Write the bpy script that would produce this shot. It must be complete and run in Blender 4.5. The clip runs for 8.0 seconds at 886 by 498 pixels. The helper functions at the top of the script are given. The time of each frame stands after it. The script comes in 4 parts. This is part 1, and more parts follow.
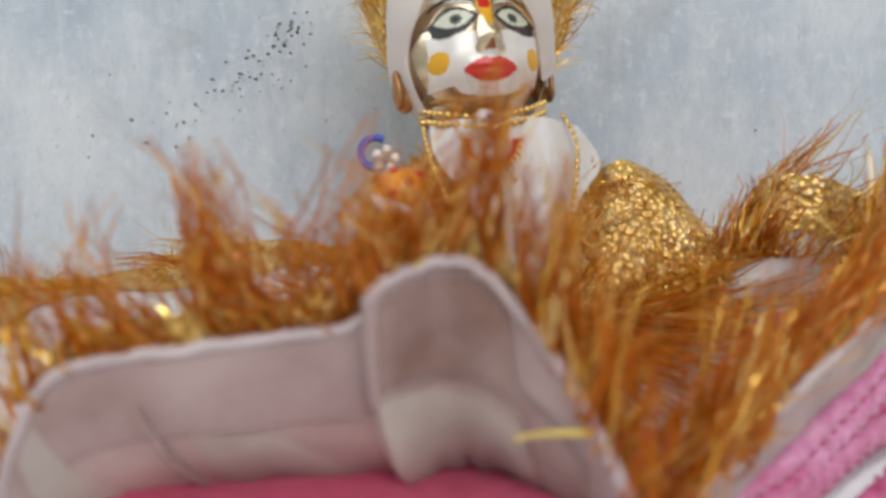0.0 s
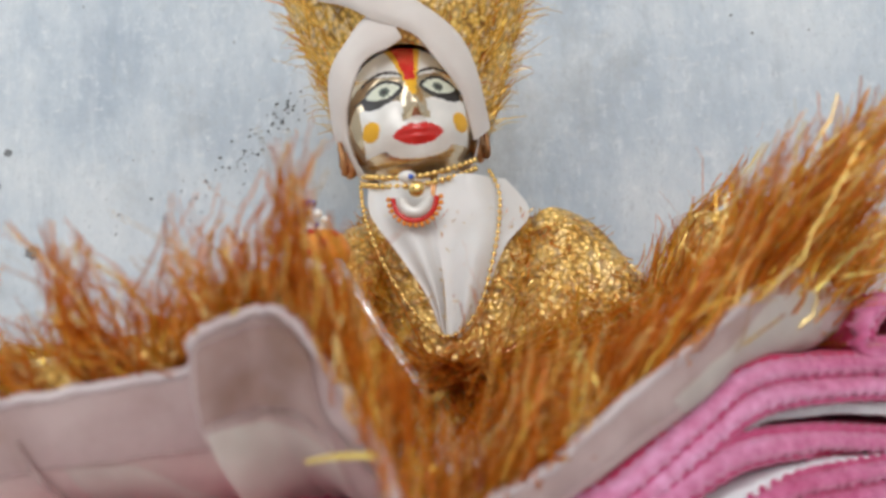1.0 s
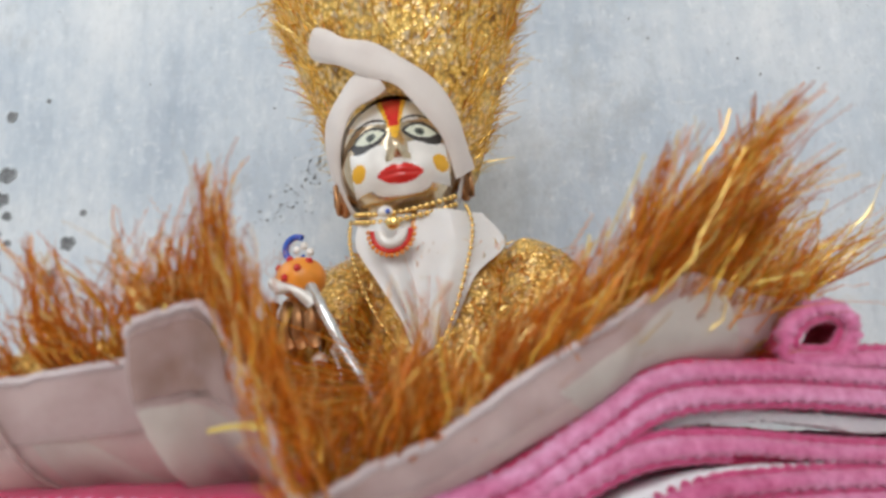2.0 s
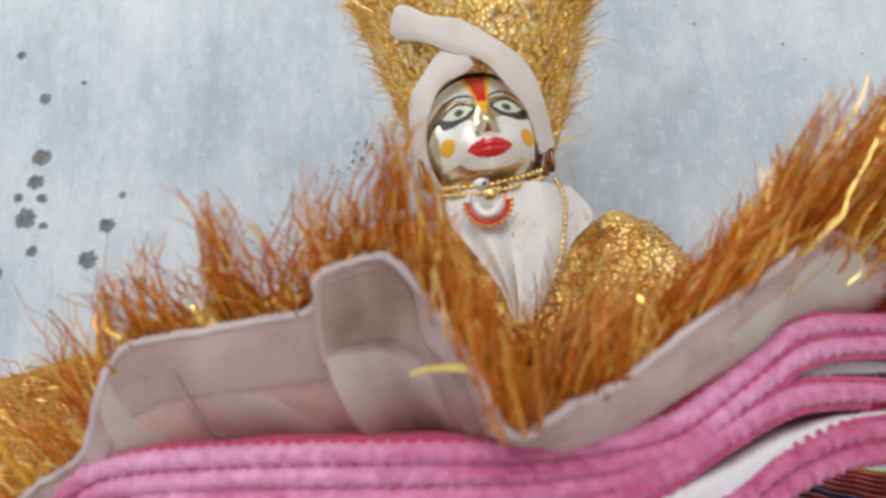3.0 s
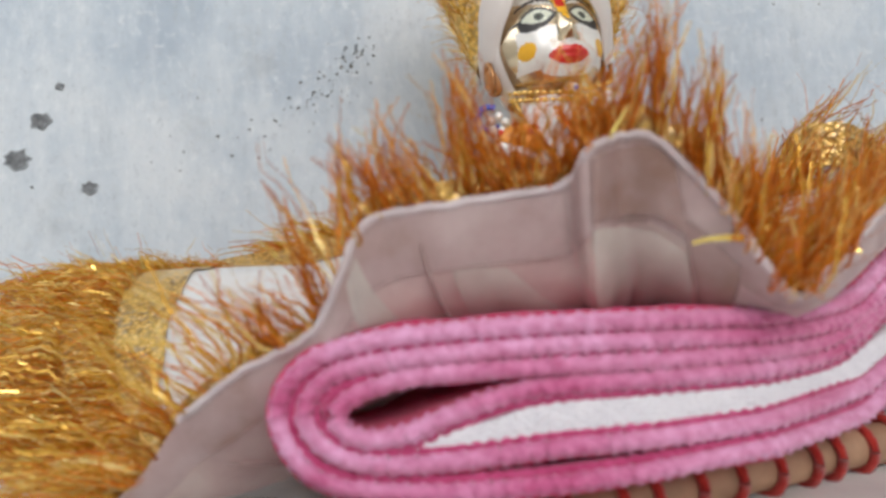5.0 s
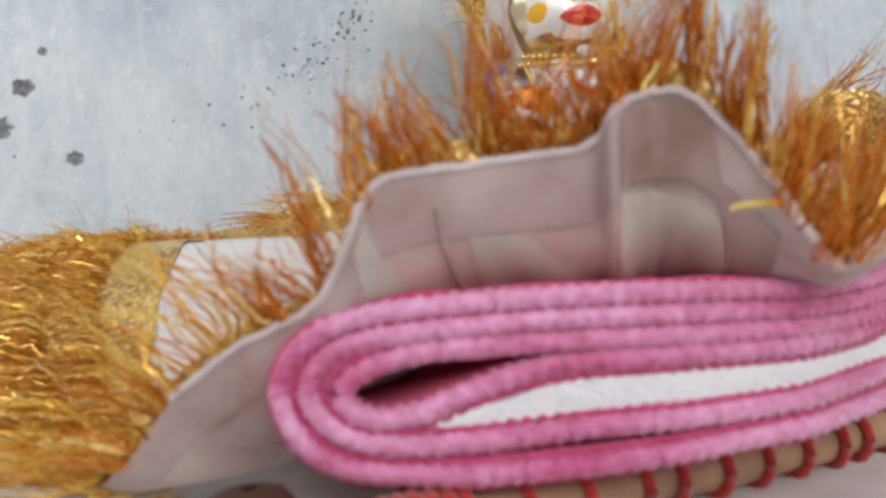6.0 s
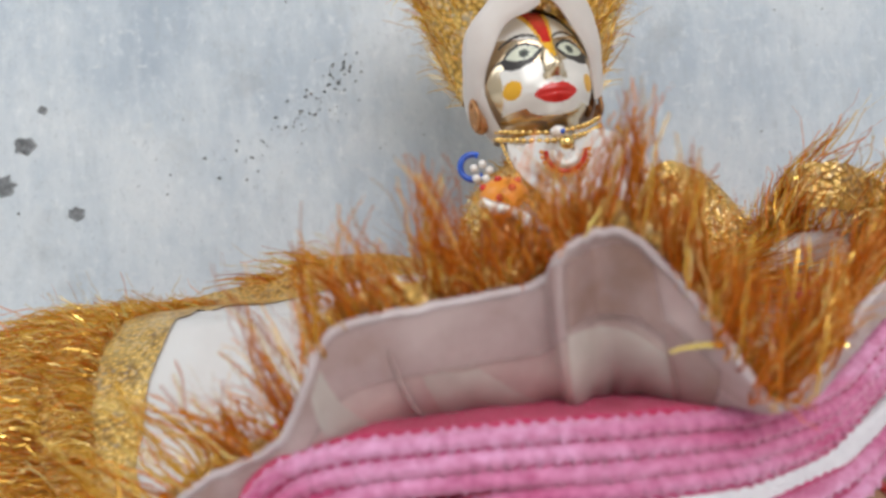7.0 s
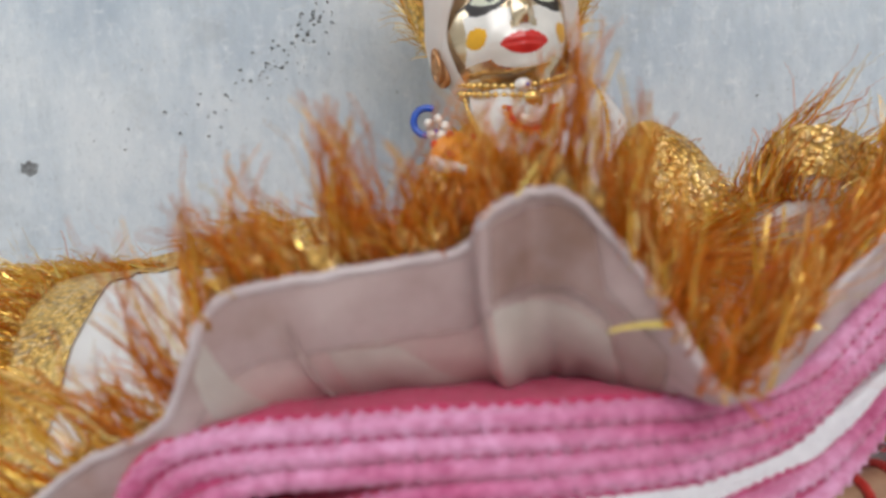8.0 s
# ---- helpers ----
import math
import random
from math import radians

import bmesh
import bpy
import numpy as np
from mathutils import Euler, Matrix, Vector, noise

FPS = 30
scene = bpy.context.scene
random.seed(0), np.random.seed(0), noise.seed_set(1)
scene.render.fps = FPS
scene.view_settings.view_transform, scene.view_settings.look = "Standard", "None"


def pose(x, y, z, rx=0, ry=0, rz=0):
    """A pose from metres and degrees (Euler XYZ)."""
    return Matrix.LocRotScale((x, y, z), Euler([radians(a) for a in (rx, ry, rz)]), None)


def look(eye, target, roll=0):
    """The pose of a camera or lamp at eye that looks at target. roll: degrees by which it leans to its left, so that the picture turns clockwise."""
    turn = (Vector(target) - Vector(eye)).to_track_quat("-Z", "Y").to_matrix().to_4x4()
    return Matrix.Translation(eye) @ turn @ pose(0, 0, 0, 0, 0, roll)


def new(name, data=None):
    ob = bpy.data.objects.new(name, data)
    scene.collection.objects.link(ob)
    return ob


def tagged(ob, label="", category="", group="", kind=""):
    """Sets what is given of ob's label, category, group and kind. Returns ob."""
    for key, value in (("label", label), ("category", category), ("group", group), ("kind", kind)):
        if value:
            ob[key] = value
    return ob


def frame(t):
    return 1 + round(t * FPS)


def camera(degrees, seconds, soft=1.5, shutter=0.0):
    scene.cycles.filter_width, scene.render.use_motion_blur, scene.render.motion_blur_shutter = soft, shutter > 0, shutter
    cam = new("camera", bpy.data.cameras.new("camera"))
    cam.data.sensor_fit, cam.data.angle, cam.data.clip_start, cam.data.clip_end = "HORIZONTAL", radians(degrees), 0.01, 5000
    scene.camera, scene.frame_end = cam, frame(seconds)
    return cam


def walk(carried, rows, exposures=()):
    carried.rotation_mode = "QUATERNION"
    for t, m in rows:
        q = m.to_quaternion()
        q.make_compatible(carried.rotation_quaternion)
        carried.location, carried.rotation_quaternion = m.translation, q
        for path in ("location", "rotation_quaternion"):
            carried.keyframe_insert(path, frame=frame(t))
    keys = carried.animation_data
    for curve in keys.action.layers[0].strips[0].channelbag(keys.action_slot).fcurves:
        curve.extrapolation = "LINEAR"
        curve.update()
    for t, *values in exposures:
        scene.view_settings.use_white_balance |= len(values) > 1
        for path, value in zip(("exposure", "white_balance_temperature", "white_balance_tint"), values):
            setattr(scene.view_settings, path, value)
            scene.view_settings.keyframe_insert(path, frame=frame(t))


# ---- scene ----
cam = camera(68.7, 8.0, soft=3.0)
# close focus of a phone lens on the statue
cam.data.dof.use_dof, cam.data.dof.focus_distance, cam.data.dof.aperture_fstop = True, 0.375, 7.5
METRES, EYE, TILT, LEAN, TURN = 0.5, 0.118, 0.0, 0.0, 0.0
ROWS = [
    (0.0, 0.0, 0.0, 0.0, 0.0, 0.0, -0.0),
    (0.5, 0.0655, 0.005, -0.02, 1.61, -0.11, 1.0),
    (0.7, 0.0935, 0.0004, -0.0100, 2.1, 2.35, 1.5),
    (1.0, 0.1306, -0.0356, -0.0079, 6.71, 5.03, 2.79),
    (1.2, 0.1636, -0.0189, -0.0424, 8.89, 6.86, 2.49),
    (2.3, 0.2459, -0.0626, -0.0612, 14.96, 11.44, 2.29),
    (2.5, 0.247, -0.0576, -0.0707, 14.99, 10.59, 2.02),
    (3.0, 0.1247, -0.0941, -0.0763, 12.29, 10.7, 2.77),
    (3.5, -0.0042, -0.1399, -0.0932, 7.79, 9.15, 2.74),
    (3.8, -0.0775, -0.1235, -0.1097, 2.74, 8.04, 2.76),
    (4.0, -0.119, -0.1181, -0.1306, -0.79, 6.27, 2.69),
    (4.2, -0.1194, -0.1209, -0.1155, -1.18, 5.34, 3.44),
    (5.3, -0.1334, -0.1056, -0.1015, -1.93, 3.81, 2.87),
    (5.5, -0.1339, -0.0924, -0.1069, -2.08, 3.09, 2.64),
    (6.0, -0.1437, -0.0832, -0.1067, -2.38, 2.61, 2.97),
    (6.5, -0.1215, -0.105, -0.0789, -0.96, 1.25, 5.3),
    (6.7, -0.1184, -0.0963, -0.0644, -1.03, 1.78, 4.4),
    (7.0, -0.1029, -0.1047, -0.0231, -1.02, 2.1, 3.98),
    (7.5, -0.0793, -0.0836, -0.0087, -1.28, 1.27, 1.8),
    (8.0, -0.0542, -0.0527, -0.0287, -0.8, -0.71, 2.75),
]
walk(cam, [(t, pose(0, 0, EYE, TILT, LEAN, TURN) @ pose(METRES * x, METRES * y, METRES * z, 90 + pitch, roll, yaw)) for t, x, y, z, yaw, pitch, roll in ROWS],
     [(0.0, -0.15), (0.5, -0.22), (1.0, -0.03), (2.5, -0.03), (3.5, -0.05), (4.0, -0.28), (4.6, -0.08), (5.5, -0.04), (6.5, -0.04), (7.5, -0.08), (8.0, -0.12)])

# ---- light: daylight from a wide window behind the camera ----
world = bpy.data.worlds.new("sky")
scene.world = world
world.use_nodes = True
wn = world.node_tree.nodes
sky = wn.new("ShaderNodeTexSky")
sky.sky_type, sky.sun_disc = "NISHITA", False
sky.sun_elevation, sky.sun_rotation = radians(45), radians(200)
world.node_tree.links.new(sky.outputs[0], wn["Background"].inputs[0])
wn["Background"].inputs[1].default_value = 0.1
sun = new("sun", bpy.data.lights.new("sun", "SUN"))
sun.data.energy, sun.data.angle, sun.data.color = 2.0, radians(0.5), (1.0, 0.95, 0.88)
sun.matrix_world = look((0.8, -2.2, 3.0), (0.0, 0.0, 0.0))


def window_light(name, eye, target, sx, sy, watts, colour):
    ob = new(name, bpy.data.lights.new(name, "AREA"))
    ob.data.shape, ob.data.size, ob.data.size_y = "RECTANGLE", sx, sy
    ob.data.energy, ob.data.color = watts, colour
    ob.matrix_world = look(eye, target)
    return ob


window_light("window_light", (0.35, -1.66, 1.35), (0.2, 0.3, 0.2), 1.5, 1.3, 28.5, (1.0, 0.98, 0.97))
window_light("side_window_light", (-1.36, -0.35, 1.35), (0.0, 0.3, 0.1), 1.0, 1.1, 9.0, (0.92, 0.96, 1.0))


# ---- materials ----
class Nodes:
    def __init__(self, name):
        self.m = bpy.data.materials.new(name)
        self.m.use_nodes = True
        self.t = self.m.node_tree
        self.b = self.t.nodes["Principled BSDF"]
        self.out = self.t.nodes["Material Output"]

    def add(self, kind):
        return self.t.nodes.new(kind)

    def link(self, a, b):
        self.t.links.new(a, b)

    def coords(self, scale=(1, 1, 1)):
        c, mp = self.add("ShaderNodeTexCoord"), self.add("ShaderNodeMapping")
        mp.inputs["Scale"].default_value = scale
        self.link(c.outputs["Object"], mp.inputs[0])
        return mp.outputs[0]

    def noise(self, scale, detail=4.0, stretch=(1, 1, 1), rough=0.55):
        n = self.add("ShaderNodeTexNoise")
        n.inputs["Scale"].default_value, n.inputs["Detail"].default_value, n.inputs["Roughness"].default_value = scale, detail, rough
        self.link(self.coords(stretch), n.inputs["Vector"])
        return n.outputs["Fac"]

    def voronoi(self, scale, stretch=(1, 1, 1)):
        n = self.add("ShaderNodeTexVoronoi")
        n.inputs["Scale"].default_value = scale
        self.link(self.coords(stretch), n.inputs["Vector"])
        return n

    def ramp(self, fac, stops):
        r = self.add("ShaderNodeValToRGB")
        e = r.color_ramp.elements
        while len(e) < len(stops):
            e.new(0.5)
        for k, (p, c) in enumerate(stops):
            e[k].position, e[k].color = p, (*c, 1)
        self.link(fac, r.inputs[0])
        return r.outputs[0]

    def mix(self, fac, a, b, mode="MIX"):
        n = self.add("ShaderNodeMix")
        n.data_type, n.blend_type = "RGBA", mode
        for sock, v in ((n.inputs[0], fac), (n.inputs[6], a), (n.inputs[7], b)):
            if isinstance(v, bpy.types.NodeSocket):
                self.link(v, sock)
            elif isinstance(v, tuple):
                sock.default_value = (*v, 1)
            else:
                sock.default_value = v
        return n.outputs[2]

    def bump(self, height, strength, distance):
        n = self.add("ShaderNodeBump")
        n.inputs["Strength"].default_value, n.inputs["Distance"].default_value = strength, distance
        self.link(height, n.inputs["Height"])
        self.link(n.outputs[0], self.b.inputs["Normal"])
        return n.outputs[0]

    def set(self, rough=0.5, metal=0.0, spec=0.5, sheen=0.0):
        self.b.inputs["Roughness"].default_value = rough
        self.b.inputs["Metallic"].default_value = metal
        self.b.inputs["Specular IOR Level"].default_value = spec
        self.b.inputs["Sheen Weight"].default_value = sheen
        return self

    def colour(self, c):
        if isinstance(c, tuple):
            self.b.inputs["Base Color"].default_value = (*c, 1)
        else:
            self.link(c, self.b.inputs["Base Color"])

    def translucent(self, amount, c):
        """Lets part of the light through, as thin cloth or foil does."""
        tr, mx = self.add("ShaderNodeBsdfTranslucent"), self.add("ShaderNodeMixShader")
        mx.inputs[0].default_value = amount
        if isinstance(c, tuple):
            tr.inputs[0].default_value = (*c, 1)
        else:
            self.link(c, tr.inputs[0])
        self.link(self.b.outputs[0], mx.inputs[1])
        self.link(tr.outputs[0], mx.inputs[2])
        self.link(mx.outputs[0], self.out.inputs[0])


def plain(name, colour, rough=0.5, metal=0.0, vary=0.12, scale=120.0, bump=0.0, dist=0.0005):
    n = Nodes(name).set(rough, metal)
    f = n.noise(scale)
    lo, hi = tuple(v * (1 - vary) for v in colour), tuple(min(1, v * (1 + vary)) for v in colour)
    n.colour(n.ramp(f, [(0.3, lo), (0.7, hi)]))
    if bump:
        n.bump(n.noise(scale * 4), bump, dist)
    return n.m


def wall_paint(name):
    n = Nodes(name).set(0.6, 0.0, 0.35)
    big = n.noise(6.0, 8, (1, 1, 0.8), 0.62)
    streak = n.noise(17.0, 7, (3.2, 3.2, 0.6), 0.65)
    scrape = n.noise(60.0, 5, (1.0, 1.0, 2.4), 0.7)
    fine = n.noise(240.0, 4, (1.6, 1.6, 0.9), 0.7)
    c = n.ramp(big, [(0.30, (0.37, 0.435, 0.51)), (0.44, (0.52, 0.58, 0.635)), (0.56, (0.64, 0.68, 0.71)), (0.70, (0.75, 0.765, 0.77))])
    c = n.mix(n.ramp(streak, [(0.47, (0, 0, 0)), (0.72, (0.45, 0.45, 0.45))]), c, (0.77, 0.79, 0.80))
    c = n.mix(n.ramp(streak, [(0.27, (0.5, 0.5, 0.5)), (0.44, (0, 0, 0))]), c, (0.43, 0.47, 0.50))
    c = n.mix(n.ramp(scrape, [(0.58, (0, 0, 0)), (0.70, (0.6, 0.6, 0.6))]), c, (0.74, 0.76, 0.77))
    c = n.mix(n.ramp(fine, [(0.28, (0.55, 0.55, 0.55)), (0.42, (0, 0, 0))]), c, (0.40, 0.42, 0.44))
    peel = n.noise(75.0, 7, (1.5, 1.5, 0.9), 0.72)
    c = n.mix(n.ramp(peel, [(0.54, (0, 0, 0)), (0.68, (0.55, 0.55, 0.55))]), c, (0.82, 0.84, 0.85))
    c = n.mix(n.ramp(peel, [(0.32, (0.5, 0.5, 0.5)), (0.44, (0, 0, 0))]), c, (0.42, 0.455, 0.485))
    stain = n.noise(9.0, 7, (1, 1, 1), 0.72)
    c = n.mix(n.ramp(stain, [(0.56, (0, 0, 0)), (0.76, (0.6, 0.6, 0.6))]), c, (0.38, 0.39, 0.385))
    speck = n.voronoi(170.0)
    dirt = n.noise(14.0, 3)
    dot = n.mix(1.0, n.ramp(speck.outputs["Distance"], [(0.05, (1, 1, 1)), (0.10, (0, 0, 0))]), n.ramp(dirt, [(0.58, (0, 0, 0)), (0.66, (0.8, 0.8, 0.8))]), "MULTIPLY")
    c = n.mix(dot, c, (0.16, 0.16, 0.16))
    n.colour(c)
    n.bump(n.mix(0.5, n.mix(0.5, scrape, peel), fine), 0.8, 0.0016)
    return n.m


def satin(name, colour, shade, through_amount, rough=0.42):
    n = Nodes(name).set(rough, 0.0, 0.5, 0.35)
    f = n.noise(26.0, 4)
    c = n.ramp(f, [(0.3, shade), (0.65, colour)])
    n.colour(c)
    weave = n.noise(900.0, 2, (1, 1, 0.2))
    n.bump(n.mix(0.4, f, weave), 0.25, 0.0012)
    n.translucent(through_amount, colour)
    return n.m


def thin_satin(name, light, mid, dark, through_amount):
    """Crumpled thin satin: pale where it lies single, darker where plies show through, with fine weave and creases."""
    n = Nodes(name).set(0.4, 0.0, 0.5, 0.3)
    big = n.noise(28.0, 5, (1, 1, 1), 0.6)
    small = n.noise(130.0, 5, (1, 1, 0.6), 0.65)
    c = n.ramp(big, [(0.35, dark), (0.47, mid), (0.60, light)])
    c = n.mix(n.ramp(small, [(0.3, (0.5, 0.5, 0.5)), (0.5, (0, 0, 0))]), c, mid)
    n.colour(c)
    crease = n.add("ShaderNodeTexNoise")
    crease.noise_type = "RIDGED_MULTIFRACTAL"
    crease.inputs["Scale"].default_value, crease.inputs["Detail"].default_value = 34.0, 3.0
    n.link(n.coords((1, 1, 0.7)), crease.inputs["Vector"])
    n.bump(n.mix(0.55, crease.outputs["Fac"], small), 0.35, 0.0012)
    n.translucent(through_amount, c)
    return n.m


def tinsel(name, stops, metal, rough, through_amount):
    n = Nodes(name).set(rough, metal, 0.6)
    g = n.add("ShaderNodeNewGeometry")
    c = n.ramp(g.outputs["Random Per Island"], stops)
    n.colour(c)
    n.translucent(through_amount, c)
    return n.m


def gold_lace(name, lo, hi, scale=420.0, pale=0.5):
    n = Nodes(name).set(0.3, 0.5, 0.6)
    v = n.voronoi(scale)
    w = n.voronoi(scale * 0.8)
    f = n.noise(70.0, 5)
    c = n.ramp(v.outputs["Distance"], [(0.0, hi), (0.4, lo), (0.75, (0.22, 0.10, 0.02))])
    c = n.mix(n.ramp(f, [(0.35, (0, 0, 0)), (0.7, (0.6, 0.6, 0.6))]), c, hi)
    c = n.mix(n.ramp(w.outputs["Color"], [(0.62, (0, 0, 0)), (0.72, (pale, pale, pale))]), c, (0.95, 0.88, 0.74))
    n.colour(c)
    n.bump(v.outputs["Distance"], 0.8, 0.001)
    return n.m


def terry(name, lo, hi):
    n = Nodes(name).set(0.95, 0.0, 0.15, 0.15)
    n.colour(n.ramp(n.noise(160.0, 4), [(0.3, lo), (0.7, hi)]))
    n.bump(n.voronoi(900.0).outputs["Distance"], 0.8, 0.0012)
    return n.m


def yarn(name, lo, hi):
    n = Nodes(name).set(0.85, 0.0, 0.2, 0.4)
    f = n.noise(260.0, 4, (1, 1, 1))
    n.colour(n.ramp(f, [(0.28, lo), (0.7, hi)]))
    n.bump(n.noise(1600.0, 3), 0.7, 0.0006)
    return n.m


def shade_mottled_yarn(name):
    """Pink crochet yarn; noise paints shaded rows deep rose and lit rows pale lilac pink."""
    n = Nodes(name).set(0.85, 0.0, 0.2, 0.4)
    ply = n.noise(260.0, 4)
    shade_mix = n.noise(17.0, 2, (0.6, 1, 2.2))
    deep = n.ramp(ply, [(0.28, (0.44, 0.045, 0.15)), (0.7, (0.70, 0.17, 0.35))])
    pale = n.ramp(ply, [(0.28, (0.62, 0.20, 0.36)), (0.7, (0.86, 0.42, 0.66))])
    n.colour(n.mix(n.ramp(shade_mix, [(0.36, (0, 0, 0)), (0.60, (1, 1, 1))]), deep, pale))
    n.bump(n.noise(1600.0, 3), 0.7, 0.0006)
    return n.m


WALL = wall_paint("limewashed_wall")
PLASTER = plain("room_plaster", (0.62, 0.62, 0.60), 0.8, 0, 0.06, 4.0)
FLOOR = plain("white_stone_floor", (0.76, 0.76, 0.74), 0.45, 0, 0.10, 30.0, 0.2, 0.0008)
CHIP = plain("bare_cement", (0.20, 0.205, 0.21), 0.9, 0, 0.45, 260.0, 0.8, 0.001)
CHIP_RIM = plain("chipped_edge", (0.36, 0.38, 0.39), 0.85, 0, 0.3, 260.0, 0.8, 0.001)
BRASS = plain("polished_brass", (0.76, 0.61, 0.42), 0.2, 0.9, 0.12, 60.0, 0.1, 0.0004)
BRASS_DARK = plain("aged_brass", (0.46, 0.23, 0.10), 0.38, 0.75, 0.3, 140.0, 0.25, 0.0004)
FACE_WHITE = plain("white_face_paint", (0.80, 0.77, 0.72), 0.3, 0.15, 0.08, 90.0)
BLACK_PAINT = plain("black_paint", (0.035, 0.03, 0.028), 0.4, 0, 0.2, 90.0)
EYE_WHITE = plain("eye_paint", (0.66, 0.68, 0.55), 0.3, 0, 0.05, 90.0)
IRIS = plain("grey_green_paint", (0.09, 0.11, 0.09), 0.3, 0, 0.1, 90.0)
RED_PAINT = plain("red_paint", (0.62, 0.03, 0.025), 0.16, 0, 0.12, 150.0)
YELLOW_PAINT = plain("yellow_paint", (0.80, 0.42, 0.02), 0.4, 0, 0.1, 150.0)
ORANGE_PAINT = plain("orange_paint", (0.85, 0.30, 0.03), 0.35, 0, 0.12, 150.0)
SATIN = satin("white_satin", (0.90, 0.89, 0.87), (0.80, 0.77, 0.74), 0.2)
BAND_CLOTH = satin("cream_band", (0.80, 0.74, 0.69), (0.70, 0.62, 0.57), 0.1, 0.6)
LINING = thin_satin("mauve_lining", (0.87, 0.735, 0.685), (0.80, 0.635, 0.60), (0.72, 0.53, 0.51), 0.5)
HEM = thin_satin("mauve_hem", (0.70, 0.55, 0.53), (0.61, 0.45, 0.43), (0.50, 0.33, 0.28), 0.4)
DARK_MAUVE = thin_satin("dark_mauve_cloth", (0.42, 0.29, 0.265), (0.34, 0.215, 0.19), (0.26, 0.145, 0.11), 0.15)
ROLLED = thin_satin("rolled_hem", (0.80, 0.71, 0.71), (0.72, 0.62, 0.62), (0.62, 0.50, 0.49), 0.25)
PLEAT = thin_satin("pale_pleat", (0.84, 0.80, 0.74), (0.78, 0.72, 0.66), (0.72, 0.64, 0.59), 0.55)
SEAM_AND_CREASE_SHADE = yarn("mauve_thread_and_crease_shade", (0.38, 0.24, 0.22), (0.52, 0.38, 0.35))
GOLD = gold_lace("gold_lace", (0.66, 0.36, 0.06), (0.98, 0.70, 0.24), 380.0, 0.15)
GOLD_HAT = gold_lace("gold_thread", (0.80, 0.47, 0.08), (1.0, 0.75, 0.26), 340.0, 0.3)
FRINGE = tinsel("copper_gold_fringe", [(0.0, (0.38, 0.095, 0.006)), (0.5, (0.67, 0.185, 0.010)), (0.85, (0.85, 0.33, 0.025)), (1.0, (0.98, 0.70, 0.24))], 0.3, 0.3, 0.5)
FRINGE_GOLD = tinsel("gold_fringe", [(0.0, (0.66, 0.33, 0.025)), (0.6, (0.92, 0.57, 0.09)), (1.0, (1.0, 0.80, 0.33))], 0.5, 0.25, 0.25)
GLINT = plain("gold_foil", (1.0, 0.74, 0.22), 0.12, 1.0, 0.06, 90.0)
TOWEL = terry("white_terry", (0.82, 0.80, 0.84), (0.92, 0.90, 0.93))
TOWEL_PINK = terry("pink_terry", (0.58, 0.035, 0.12), (0.70, 0.065, 0.18))
YARN = shade_mottled_yarn("pink_yarn")
ROSE_YARN = yarn("deep_rose_yarn", (0.42, 0.03, 0.12), (0.62, 0.09, 0.24))
WOOD = plain("bare_cane", (0.42, 0.25, 0.15), 0.55, 0, 0.22, 60.0, 0.3, 0.0006)
LEG_WOOD = plain("dark_wood", (0.07, 0.028, 0.015), 0.7, 0, 0.3, 80.0, 0.3, 0.0006)
THREAD = yarn("red_thread", (0.40, 0.018, 0.014), (0.56, 0.045, 0.03))
WEB_RED = yarn("red_webbing", (0.45, 0.02, 0.03), (0.60, 0.05, 0.06))
WEB_YELLOW = yarn("yellow_webbing", (0.70, 0.45, 0.03), (0.80, 0.55, 0.06))
WEB_BLUE = yarn("blue_webbing", (0.03, 0.03, 0.16), (0.06, 0.05, 0.25))
PEARL = plain("pearl", (0.80, 0.76, 0.70), 0.18, 0.1, 0.05, 300.0)
SILVER = plain("silver_foil", (0.78, 0.77, 0.75), 0.25, 0.8, 0.08, 300.0)
BLUE = plain("blue_enamel", (0.03, 0.10, 0.50), 0.2, 0, 0.15, 300.0)
COPPER_BEAD = plain("copper_bead", (0.62, 0.27, 0.12), 0.25, 0.5, 0.15, 300.0)
GOLD_BEAD = plain("gold_bead", (0.85, 0.58, 0.20), 0.22, 0.95, 0.1, 300.0)


# ---- building helpers ----
def mesh_of(name, verts, faces, mats, index=None, smooth=True):
    me = bpy.data.meshes.new(name)
    me.from_pydata([tuple(v) for v in verts], [], faces)
    for m in mats:
        me.materials.append(m)
    if index is not None:
        me.polygons.foreach_set("material_index", index)
    me.polygons.foreach_set("use_smooth", [smooth] * len(me.polygons))
    me.update()
    return me


def part(name, me, parent=None, label=""):
    ob = new(name, me)
    ob.parent = parent
    if label:
        tagged(ob, label)
    return ob


def thing(name, label, category, at=(0, 0, 0), group=""):
    ob = new(name)
    ob.empty_display_size = 0.01
    ob.location = at
    return tagged(ob, label, category, group)


